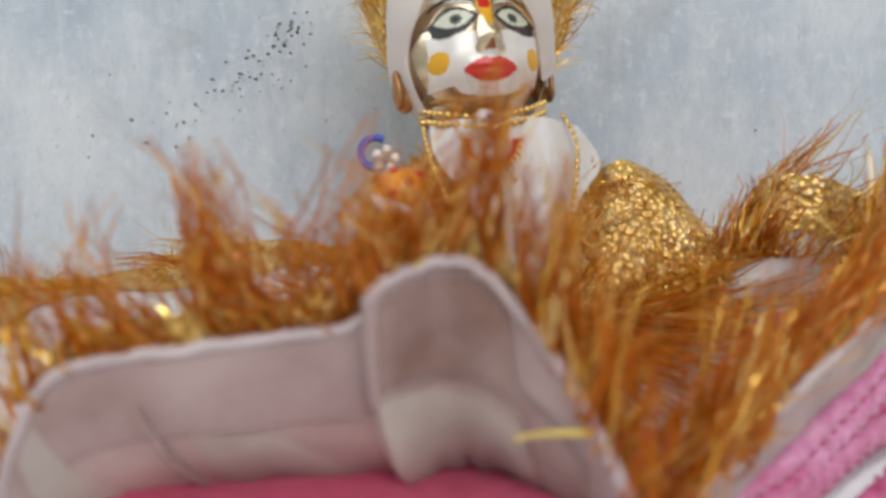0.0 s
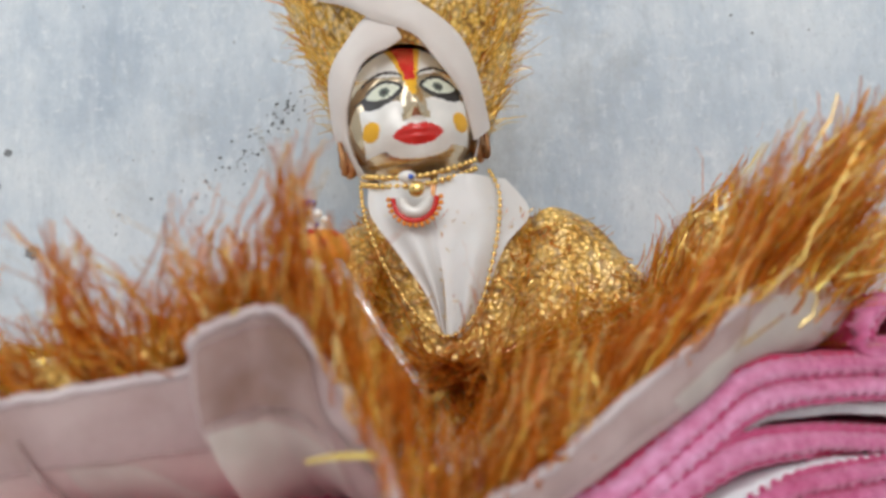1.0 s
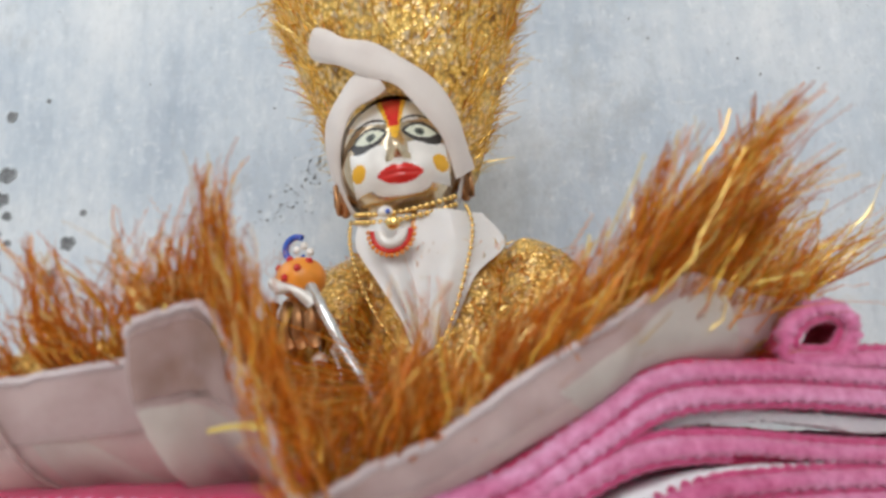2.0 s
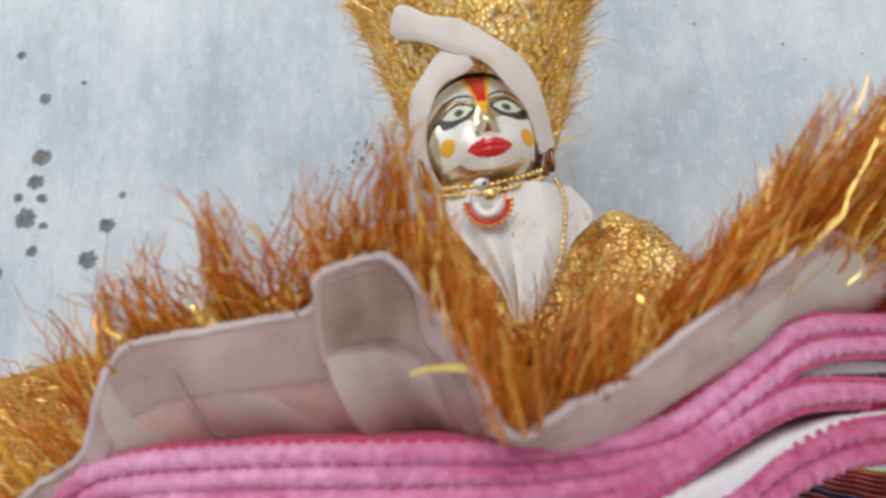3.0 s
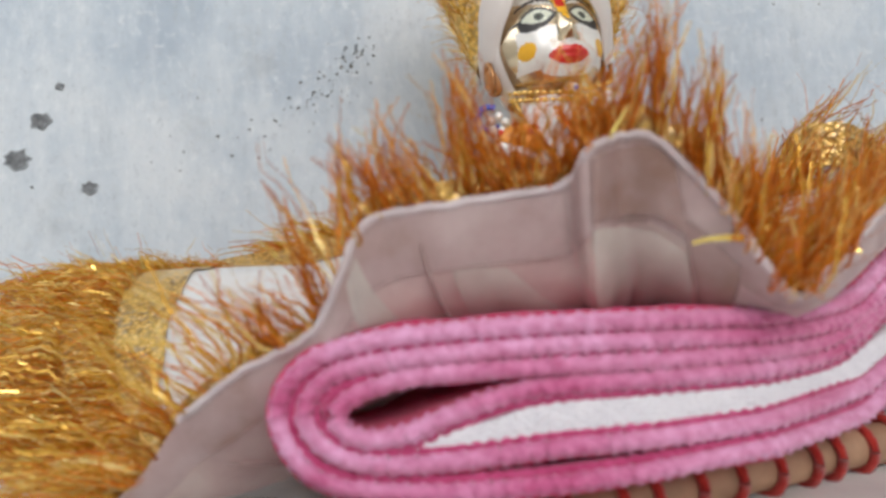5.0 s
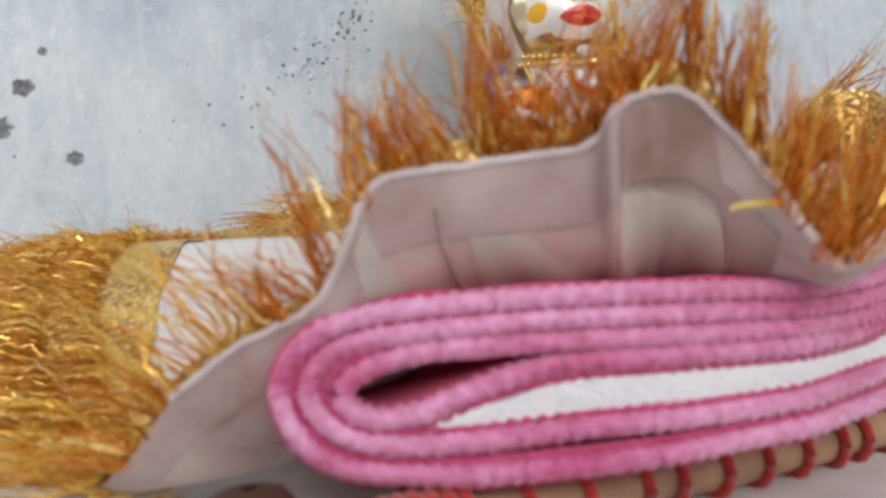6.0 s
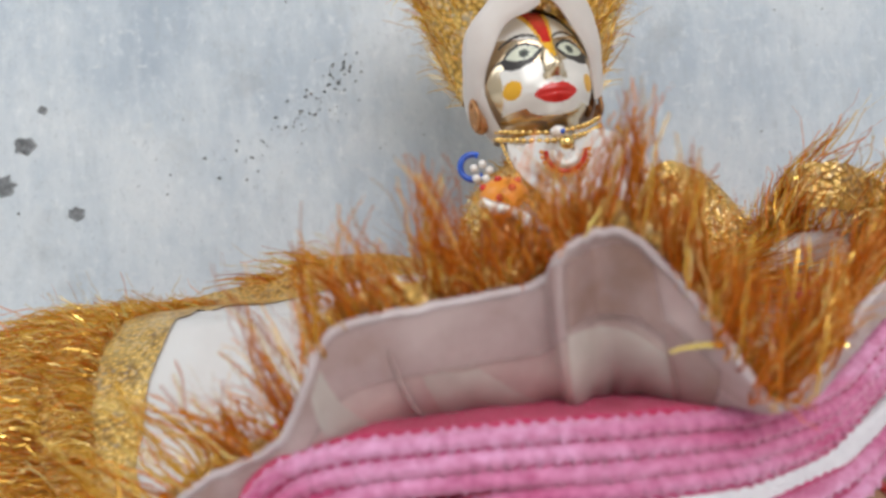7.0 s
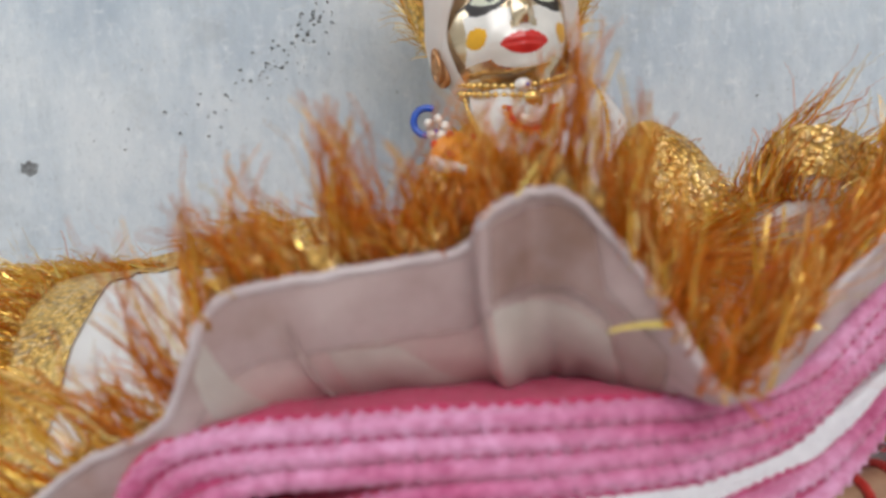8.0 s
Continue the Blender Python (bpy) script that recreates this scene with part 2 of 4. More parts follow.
class Geo:
    """Collects pieces of geometry for one mesh."""

    def __init__(self):
        self.v, self.f, self.i = [], [], []

    def grid(self, rows, mat=0, wrap=False):
        base, n = len(self.v), len(rows[0])
        for r in rows:
            self.v.extend(Vector(p) for p in r)
        for a in range(len(rows) - 1):
            for b in range(n if wrap else n - 1):
                c = (b + 1) % n
                self.f.append((base + a * n + b, base + a * n + c, base + (a + 1) * n + c, base + (a + 1) * n + b))
                self.i.append(mat)
        return self

    def tube(self, pts, radius, sides=8, mat=0, squash=1.0):
        pts = [Vector(p) for p in pts]
        rows, up = [], Vector((0.13, 0.21, 0.97))
        for k, p in enumerate(pts):
            d = (pts[min(k + 1, len(pts) - 1)] - pts[max(k - 1, 0)]).normalized()
            a = d.cross(up).normalized()
            b = a.cross(d)
            r = radius(k / (len(pts) - 1)) if callable(radius) else radius
            rows.append([p + r * (math.cos(q) * a + squash * math.sin(q) * b) for q in [2 * math.pi * j / sides for j in range(sides)]])
        base = len(self.v)
        self.grid(rows, mat, True)
        self.f.append(tuple(base + j for j in range(sides)))
        self.f.append(tuple(base + (len(rows) - 1) * sides + j for j in reversed(range(sides))))
        self.i += [mat, mat]
        return self

    def ball(self, c, r, mat=0, n=10, m=None):
        r = (r, r, r) if not isinstance(r, tuple) else r
        m = m or Matrix.Identity(3)
        rows = []
        for a in range(n + 1):
            ph = math.pi * (a / n * 0.998 + 0.001)
            rows.append([Vector(c) + m @ Vector((r[0] * math.sin(ph) * math.cos(q), r[1] * math.sin(ph) * math.sin(q), r[2] * math.cos(ph))) for q in [2 * math.pi * j / (2 * n) for j in range(2 * n)]])
        return self.grid(rows[::-1], mat, True)

    def box(self, lo, hi, mat=0):
        base = len(self.v)
        self.v.extend(Vector((x, y, z)) for x in (lo[0], hi[0]) for y in (lo[1], hi[1]) for z in (lo[2], hi[2]))
        for q in ((0, 1, 3, 2), (4, 6, 7, 5), (0, 4, 5, 1), (2, 3, 7, 6), (0, 2, 6, 4), (1, 5, 7, 3)):
            self.f.append(tuple(base + j for j in q))
            self.i.append(mat)
        return self

    def ribbon(self, pts, width, side, mat=0):
        """A narrow strip along pts."""
        base = len(self.v)
        for k, p in enumerate(pts):
            w = width * (1 - 0.5 * k / (len(pts) - 1))
            self.v.append(p - side * w * 0.5)
            self.v.append(p + side * w * 0.5)
        for k in range(len(pts) - 1):
            b = base + 2 * k
            self.f.append((b, b + 1, b + 3, b + 2))
            self.i.append(mat)
        return self

    def mesh(self, name, mats, smooth=True):
        return mesh_of(name, self.v, self.f, mats, self.i, smooth)


def curve(keys, n, closed=False):
    """Catmull-Rom through keys (tuples of any length), n samples a stretch."""
    k = [np.array(p, float) for p in keys]
    out, m = [], len(k)
    for s in range(m if closed else m - 1):
        if closed:
            a, b, c, d = k[(s - 1) % m], k[s], k[(s + 1) % m], k[(s + 2) % m]
        else:
            a, b, c, d = k[max(s - 1, 0)], k[s], k[s + 1], k[min(s + 2, m - 1)]
        for j in range(n):
            u = j / n
            out.append(0.5 * (2 * b + (c - a) * u + (2 * a - 5 * b + 4 * c - d) * u * u + (3 * b - a - 3 * c + d) * u ** 3))
    if not closed:
        out.append(k[-1])
    return out


rng = random.Random(7)

# ---- the room ----
Z0 = -0.0135
WALL_Y = 0.48
XL, XR, YB, TOP = -1.4, 1.6, -1.7, 2.5


def slab(name, lo, hi, mat, label, category):
    ob = new(name, Geo().box(lo, hi).mesh(name, [mat], False))
    return tagged(ob, label, category, "", "structure")


floor = slab("floor", (XL - 0.15, YB - 0.15, Z0 - 0.1), (XR + 0.15, WALL_Y + 0.12, Z0), FLOOR, "pale worn white stone floor", "floor")
wall_north = slab("wall_north", (XL - 0.15, WALL_Y, Z0), (XR + 0.15, WALL_Y + 0.12, TOP), WALL, "pale blue-grey limewashed wall with chips and streaks", "wall")
slab("ceiling", (XL - 0.15, YB - 0.15, TOP), (XR + 0.15, WALL_Y + 0.12, TOP + 0.1), PLASTER, "plain white plaster ceiling", "ceiling")
slab("wall_east", (XR, YB, Z0), (XR + 0.15, WALL_Y, TOP), PLASTER, "plain pale plaster wall", "wall")


def wall_with_window(name, axis, at, thick, lo, hi, a0, a1, b0, b1):
    """A wall along one axis with an opening from a0 to a1, b0 to b1 high."""
    g = Geo()
    for u0, u1, z0, z1 in ((lo, a0, Z0, TOP), (a1, hi, Z0, TOP), (a0, a1, Z0, b0), (a0, a1, b1, TOP)):
        if axis == "x":
            g.box((u0, at - thick, z0), (u1, at, z1))
        else:
            g.box((at - thick, u0, z0), (at, u1, z1))
    return tagged(new(name, g.mesh(name, [PLASTER], False)), "plain pale plaster wall with an open window", "wall", "", "structure")


wall_with_window("wall_south", "x", YB, 0.15, XL - 0.15, XR + 0.15, -0.45, 1.15, 0.65, 2.05)
wall_with_window("wall_west", "y", XL, 0.15, YB, WALL_Y, -0.9, 0.2, 0.75, 1.95)


def blot(cx, cz, r, seed, flat=0.8):
    """An irregular chip in the paint: a ragged rim round a sunken dark middle."""
    q = random.Random(seed)
    g, n = Geo(), 18
    rad = [r * (0.75 + 0.45 * q.random()) for _ in range(n)]
    ring = lambda k, dy: [(cx + k * rad[j] * math.cos(2 * math.pi * j / n), WALL_Y - dy, cz + k * flat * rad[j] * math.sin(2 * math.pi * j / n)) for j in range(n)]
    g.grid([ring(1.0, 0.0004), ring(0.86, 0.0011)], 1, True)
    g.grid([ring(0.86, 0.0011), ring(0.6, 0.0006), ring(0.02, 0.0005)], 0, True)
    return g.mesh("paint_chip", [CHIP, CHIP_RIM])


CHIPS = [(-0.376, 0.233, 9), (-0.456, 0.374, 8), (-0.395, 0.202, 11), (-0.457, 0.311, 12), (-0.489, 0.428, 6), (-0.337, 0.175, 7),
         (-0.469, 0.250, 13), (-0.461, 0.286, 10), (-0.452, 0.268, 7), (-0.480, 0.272, 6), (-0.448, 0.240, 5), (-0.497, 0.196, 7), (-0.459, 0.215, 7), (-0.360, 0.262, 4), (-0.411, 0.385, 3)]
for k, (cx, cz, r) in enumerate(CHIPS):
    part("paint_chip", blot(cx, cz, r / 1000, 20 + k), wall_north)
# fine flecks where the paint has flaked in a slanting trail
for k in range(90):
    u = rng.random()
    cx = -0.108 - 0.11 * u ** 1.6 + rng.gauss(0, 0.009)
    cz = 0.288 - 0.085 * u + rng.gauss(0, 0.009)
    part("paint_chip", blot(cx, cz, 0.0006 + 0.0011 * rng.random() ** 2, 200 + k, 0.6), wall_north)
for k in range(40):
    part("paint_chip", blot(-0.5 + 0.9 * rng.random(), 0.15 + 0.4 * rng.random(), 0.0005 + 0.0008 * rng.random(), 400 + k, 1.0), wall_north)

# ---- the cot: cane frame bound with red thread, woven seat ----
cot = thing("cot", "small cane cot frame wound with red thread over bright webbing", "cot", (0.05, 0.2, Z0))
R0, R1 = Vector((-0.30, 0.0435, -0.0045)), Vector((0.30, 0.2945, -0.0035))
inv = Matrix.Translation((-0.05, -0.2, -Z0))


def local(g, m):
    g.v = [m @ p for p in g.v]
    return g


def rod_at(u):
    return R0.lerp(R1, u)


ROD0, ROD1 = 0.318, 1.0
part("rail", local(Geo().tube([rod_at(ROD0 + (ROD1 - ROD0) * k / 40) + Vector((0, 0, 0.0006 * math.sin(k * 1.3))) for k in range(41)], lambda u: 0.0082 + 0.0004 * math.sin(u * 37), 14), inv).mesh("rail", [WOOD]), cot, "pale bare cane rail")
u, turns = 0.335, 0
rod_dir = (R1 - R0).normalized()
rod_len = (R1 - R0).length
side = rod_dir.cross(Vector((0, 0, 1))).normalized()
while u < 0.99:
    c = rod_at(u)
    lean = rng.uniform(-0.0015, 0.0015)
    pts = [c + 0.0096 * (math.cos(a) * side + math.sin(a) * Vector((0, 0, 1))) + rod_dir * lean * math.cos(a) for a in [2 * math.pi * j / 16 for j in range(17)]]
    part("thread_loop", local(Geo().tube(pts, 0.0021, 7), inv).mesh("thread_loop", [THREAD]), cot, "red wound thread" if u == 0.335 else "")
    u += 0.0066 if u < 0.39 else (0.030, 0.030, 0.031, 0.033, 0.021)[turns % 5]
    turns += u > 0.39
leg = Vector((-0.117, 0.128, 0.0))
prof = [(Z0, 0.0085), (Z0 + 0.003, 0.0110), (Z0 + 0.008, 0.0120), (Z0 + 0.013, 0.0100), (Z0 + 0.018, 0.0122), (Z0 + 0.023, 0.0120), (Z0 + 0.026, 0.0095), (Z0 + 0.0275, 0.002)]
part("leg", local(Geo().grid([[leg + Vector((r * math.cos(a), r * math.sin(a), z)) for a in [2 * math.pi * j / 20 for j in range(20)]] for z, r in prof], 0, True), inv).mesh("leg", [LEG_WOOD]), cot, "dark turned wooden leg")
# webbing strips between the rails
perp = Vector((-rod_dir.y, rod_dir.x, 0))
for k in range(34):
    c = rod_at(0.38 + 0.6 * k / 33)
    m = [WEB_RED, WEB_RED, WEB_RED, WEB_YELLOW, WEB_RED, WEB_RED, WEB_RED, WEB_BLUE, WEB_RED, WEB_RED][k % 10]
    pts = [c + perp * (0.012 + 0.012 * j) + Vector((0, 0, 0.0085 + 0.0008 * ((j + k) % 2))) for j in range(18)]
    part("webbing", local(Geo().tube(pts, 0.0042, 6, 0, 0.4), inv).mesh("webbing", [m]), cot)

# ---- the folded towel ----
towel = thing("towel", "folded white terry towel with pink crocheted edges", "towel", (0.0, 0.2, 0.006))
TI = Matrix.Translation((0.0, -0.2, -0.006))
FX = [-0.2, -0.115, -0.057, 0.0, 0.04, 0.097, 0.134, 0.156, 0.25, 0.4]
FY = [0.155, 0.144, 0.138, 0.139, 0.146, 0.175, 0.193, 0.205, 0.25, 0.30]


def front_y(x):
    return float(np.interp(x, FX, FY))


def layer(name, keys, thick, depth, mat, edge=True, bead=0.0047, back=0.0):
    """One ply of the towel: a sheet that follows keys (x, z) along the front and runs back, with a crocheted edge along its front."""
    line = curve(keys, 10)
    d = [0.0]
    for a, b in zip(line, line[1:]):
        d.append(d[-1] + float(np.hypot(a[0] - b[0], a[1] - b[1])))
    total = d[-1]
    n = max(12, int(total / 0.0022))
    xs = np.interp(np.linspace(0, total, n), d, [p[0] for p in line])
    zs = np.interp(np.linspace(0, total, n), d, [p[1] for p in line])
    th = np.interp(np.linspace(0, total, n), d, [p[2] if len(p) > 2 else thick for p in line])
    tx, tz = np.gradient(xs), np.gradient(zs)
    ln = np.hypot(tx, tz)
    nx, nz = -tz / ln, tx / ln
    g = Geo()
    sec = [(0.0, 0.7), (0.0003, 0.95), (0.0015, 1.0)] + [(depth * k / 8, 1.0) for k in range(1, 9)]
    prof = [(v, -f) for v, f in reversed(sec)] + [(v, f) for v, f in sec]
    rows = []
    for v, f in prof:
        rows.append([(xs[j] + f * nx[j] * th[j] / 2 - 0.2 * v, front_y(xs[j]) + back + v, zs[j] + f * nz[j] * th[j] / 2 + 0.0010 * noise.noise((xs[j] * 60, v * 40, thick * 99 + f)) + 0.0004 * noise.noise((xs[j] * 400, v * 300, f))) for j in range(n)])
    g.grid(rows)
    ply = part(name, local(g, TI).mesh(name, [mat]), towel)
    if edge:
        q = random.Random(n)
        e = Geo()
        pts = [Vector((xs[j], front_y(xs[j]) - 0.0004, zs[j])) for j in range(n)]
        e.tube(pts, lambda u: 0.0029 + 0.0003 * math.sin(u * total / bead * 6.283), 10, 0)
        count = int(total / bead)
        for k in range(count):
            s = (k + 0.5 + q.gauss(0, 0.07)) / count * (n - 1)
            j = max(0, min(n - 2, int(s)))
            p = pts[j].lerp(pts[j + 1], s - j)
            t = Vector((tx[j] / ln[j], 0, tz[j] / ln[j]))
            nn = Vector((-t.z, 0, t.x))
            a, b = p - t * 0.0016 + nn * 0.0029, p + t * 0.0016 - nn * 0.0029
            f = Vector((0, -0.0020, 0))
            w = q.uniform(0.85, 1.15)
            e.tube([a + Vector((0, 0.0016, 0)), a * 0.75 + p * 0.25 + f * 0.45, p + f, b * 0.75 + p * 0.25 + f * 0.45, b + Vector((0, 0.0016, 0))], lambda u: (0.0009 + 0.0006 * math.sin(math.pi * u)) * w, 6, 0)
        inner = [Vector((xs[j] - 0.0035 * nx[j], front_y(xs[j]) + 0.0006, zs[j] - 0.0035 * nz[j])) for j in range(n)]
        e.tube(inner, lambda u: 0.0018 + 0.0004 * math.sin(u * total / bead * 6.283), 8, 1)
        part("crochet_edge", local(e, TI).mesh("crochet_edge", [YARN, ROSE_YARN]), ply, "pink crocheted yarn edge")
    return ply


layer("ply", [(0.30, 0.038), (0.20, 0.045), (0.16, 0.046), (0.14, 0.0445), (0.12, 0.038), (0.105, 0.029), (0.088, 0.0205), (0.069, 0.0180), (0.023, 0.0148), (-0.028, 0.0112), (-0.076, 0.0112), (-0.101, 0.0165), (-0.1115, 0.034), (-0.104, 0.0485), (-0.085, 0.0555),
              (-0.05, 0.0578), (0.0, 0.0576), (0.05, 0.0562), (0.085, 0.0600), (0.11, 0.074), (0.134, 0.088), (0.165, 0.089), (0.20, 0.086), (0.30, 0.074)], 0.0078, 0.055, TOWEL_PINK)
layer("ply", [(0.30, 0.046), (0.20, 0.0525), (0.16, 0.0535), (0.14, 0.052), (0.12, 0.0455), (0.105, 0.037), (0.088, 0.0292), (0.069, 0.0266), (0.023, 0.0230), (-0.028, 0.0215), (-0.076, 0.0190), (-0.0955, 0.0235), (-0.1035, 0.0345), (-0.0965, 0.0450), (-0.080, 0.0495),
              (-0.04, 0.0515), (0.0, 0.0515), (0.05, 0.0505), (0.085, 0.0535), (0.11, 0.0668), (0.135, 0.0800), (0.165, 0.0815), (0.20, 0.0785), (0.30, 0.065)], 0.0074, 0.055, TOWEL_PINK)
layer("ply", [(0.30, 0.052), (0.20, 0.060), (0.155, 0.066), (0.127, 0.066), (0.10, 0.0555), (0.07, 0.0460), (0.03, 0.0450), (-0.05, 0.0455), (-0.078, 0.0432), (-0.0935, 0.036), (-0.089, 0.0278), (-0.074, 0.0275), (-0.056, 0.0340), (-0.035, 0.0390), (0.0, 0.0398), (0.04, 0.0398), (0.070, 0.0415), (0.086, 0.0470), (0.10, 0.0542), (0.127, 0.0650), (0.155, 0.0655)], 0.0064, 0.055, TOWEL_PINK)
# plump white body of the towel between the edged plies
layer("ply", [(0.20, 0.0565, 0.003), (0.16, 0.0578, 0.003), (0.14, 0.0562, 0.0035), (0.12, 0.0505, 0.0045), (0.105, 0.0432, 0.0065), (0.085, 0.0366, 0.0090), (0.069, 0.0345, 0.0095), (0.023, 0.0315, 0.0100), (-0.028, 0.0300, 0.0100), (-0.052, 0.0265, 0.007), (-0.080, 0.0232, 0.003)], 0.0095, 0.055, TOWEL, False, back=-0.0006)
layer("ply", [(0.30, 0.049), (0.20, 0.0565), (0.155, 0.0610), (0.127, 0.0610), (0.10, 0.0500), (0.075, 0.0415)], 0.003, 0.055, TOWEL_PINK, False, back=0.004)
layer("ply", [(0.30, 0.060, 0.006), (0.21, 0.068, 0.006), (0.17, 0.0735, 0.004), (0.14, 0.0735, 0.004), (0.12, 0.064, 0.003), (0.10, 0.057, 0.001)], 0.005, 0.055, TOWEL, False, back=0.006)
layer("ply", [(0.24, 0.090), (0.205, 0.091), (0.180, 0.0925), (0.178, 0.100), (0.186, 0.1075), (0.197, 0.109), (0.203, 0.103), (0.199, 0.095), (0.193, 0.091)], 0.004, 0.028, TOWEL_PINK)

# ---- the dress ----
dress = thing("dress", "white satin doll dress with gold lace and long tinsel fringe", "dress", (0.03, 0.29, 0.01))
DI = Matrix.Translation((-0.03, -0.29, -0.01))
# hem round the skirt: x, y, z, how far the cloth runs level before it turns up, height of the fold below the hem
HEM_KEYS = [
    (0.02, 0.400, 0.085, 0.03, 0.065), (-0.09, 0.408, 0.120, 0.03, 0.100), (-0.19, 0.392, 0.102, 0.04, 0.094), (-0.255, 0.372, 0.094, 0.05, 0.094), (-0.274, 0.320, 0.090, 0.06, 0.092),
    (-0.268, 0.260, 0.066, 0.06, 0.067), (-0.225, 0.208, 0.026, 0.03, 0.026), (-0.180, 0.172, 0.008, 0.02, -0.002), (-0.162, 0.160, 0.014, 0.008, -0.006), (-0.146, 0.157, 0.033, 0.006, -0.005),
    (-0.124, 0.152, 0.048, 0.005, 0.004), (-0.104, 0.146, 0.057, 0.004, 0.024), (-0.090, 0.138, 0.074, -0.003, 0.040), (-0.081, 0.137, 0.0915, 0.008, 0.041), (-0.050, 0.142, 0.0970, 0.008, 0.041),
    (-0.020, 0.145, 0.1010, 0.008, 0.041), (-0.0145, 0.134, 0.109, 0.006, 0.041), (-0.002, 0.142, 0.1152, 0.008, 0.041), (0.010, 0.139, 0.1115, 0.008, 0.041),
    (0.028, 0.135, 0.088, 0.008, 0.041), (0.041, 0.131, 0.0635, 0.004, 0.055), (0.056, 0.140, 0.068, -0.002, 0.046), (0.076, 0.152, 0.077, -0.002, 0.048),
    (0.100, 0.166, 0.093, -0.002, 0.055), (0.125, 0.180, 0.107, -0.002, 0.066), (0.145, 0.192, 0.120, -0.001, 0.074), (0.170, 0.215, 0.113, 0.000, 0.076),
    (0.195, 0.248, 0.116, 0.012, 0.080), (0.187, 0.282, 0.130, 0.016, 0.080), (0.158, 0.272, 0.140, 0.012, 0.085), (0.140, 0.285, 0.138, 0.012, 0.080), (0.140, 0.320, 0.112, 0.02, 0.07), (0.130, 0.360, 0.075, 0.03, 0.05), (0.09, 0.390, 0.050, 0.03, 0.035)]
hem = curve(HEM_KEYS, 14, True)
WAIST = Vector((0.03, 0.295, 0.085))
COLS = len(hem)
ROWS_N = 26


def skirt_point(j, v, lift=0.0):
    """v runs from the waist (0) to the hem (1)."""
    h = hem[j % COLS]
    H = Vector(h[:3])
    out = Vector((H.x - WAIST.x, H.y - WAIST.y, 0))
    o = out.normalized()
    A = WAIST + Vector((o.x * 0.036, o.y * 0.030, 0))
    D = H
    C = Vector((H.x, H.y, h[4])) - o * h[3]
    B = A.lerp(C, 0.5)
    B.z = min(A.z, C.z) + 0.004
    w = 1 - v
    p = A * w ** 3 + B * 3 * w * w * v + C * 3 * w * v * v + D * v ** 3
    # gathers and soft creases
    p.z += 0.0022 * math.sin(j * 0.42 + 2 * math.sin(j * 0.13)) * max(0, v * (0.8 - v)) * 4
    n = noise.noise((p.x * 55, p.y * 55, p.z * 55))
    p += o * (0.0016 * n) * min(1, 3 * v)
    p += o * 0.0011 * abs(noise.noise((p.x * 130 + 7, p.y * 60, p.z * 90))) * min(1, 3 * v)
    p.z += (0.0014 * noise.noise((j * 0.11, 5.0, 0.0)) + 0.0008 * noise.noise((j * 0.31, 9.0, 0.0))) * v ** 3
    return p


def skirt_sheet(v0, v1, rows, off):
    """off: distance from the cloth's middle, up and inward (+) or down and outward (-)."""
    out = []
    for k in range(rows + 1):
        row = []
        for j in range(COLS):
            a = v0(j) if callable(v0) else v0
            v = a + (v1 - a) * k / rows
            p = skirt_point(j, v)
            du = skirt_point(j, (v + 0.02)) - skirt_point(j, max(0, v - 0.02))
            dj = skirt_point(j + 1, v) - skirt_point(j - 1, v)
            n = dj.cross(du).normalized()
            row.append(p + n * off)
        out.append(row)
    return out


def hem_normal_sign():
    du = skirt_point(14 * 14, 0.92) - skirt_point(14 * 14, 0.88)
    dj = skirt_point(14 * 14 + 1, 0.9) - skirt_point(14 * 14 - 1, 0.9)
    return 1 if dj.cross(du).y > 0 else -1


SG = hem_normal_sign()
skirt = part("skirt", local(Geo().grid(skirt_sheet(0, 1, ROWS_N, 0.0006 * SG), 0, True), DI).mesh("skirt", [SATIN]), dress, "gathered white satin skirt, front turned up")
part("lining", local(Geo().grid(skirt_sheet(0.3, 1, 18, -0.0006 * SG), 0, True), DI).mesh("lining", [LINING]), skirt, "pinkish translucent satin lining")
part("hem", local(Geo().grid(skirt_sheet(0.86, 1.0, 6, -0.0013 * SG), 0, True), DI).mesh("hem", [HEM]), skirt, "mauve folded hem")
seam = Geo()
seam.tube([skirt_point(j, 0.864) + Vector((0, -0.0015, 0)) for j in range(10 * 14, 26 * 14)], 0.0002, 5)
part("seam", local(seam, DI).mesh("seam", [SEAM_AND_CREASE_SHADE]), skirt, "darker stitched seam")
part("rolled_edge", local(Geo().tube([skirt_point(j, 1.0) + Vector((0, -0.0012, 0.0002 * math.sin(j * 0.9))) for j in range(9 * 14, 28 * 14)], 0.0015, 8), DI).mesh("rolled_edge", [ROLLED]), skirt, "pale rolled hem edge")


def pleat(corners, off, cloth):
    """A pleat or darker patch on the lining: a quad in columns and heights, laid just proud of it."""
    (ja, va), (jb, vb), (jc, vc), (jd, vd) = corners
    rows = []
    for a in range(9):
        t = a / 8
        row = []
        for b in range(25):
            u = b / 24
            j = (ja + (jb - ja) * u) * (1 - t) + (jd + (jc - jd) * u) * t
            v = (va + (vb - va) * u) * (1 - t) + (vd + (vc - vd) * u) * t
            k = int(j * 14)
            p = skirt_point(k, v).lerp(skirt_point(k + 1, v), j * 14 - k)
            row.append(p + Vector((0, -off - 0.0008 * math.sin(math.pi * u), 0)))
        rows.append(row)
    return local(Geo().grid(rows), DI).mesh("pleat", [cloth])


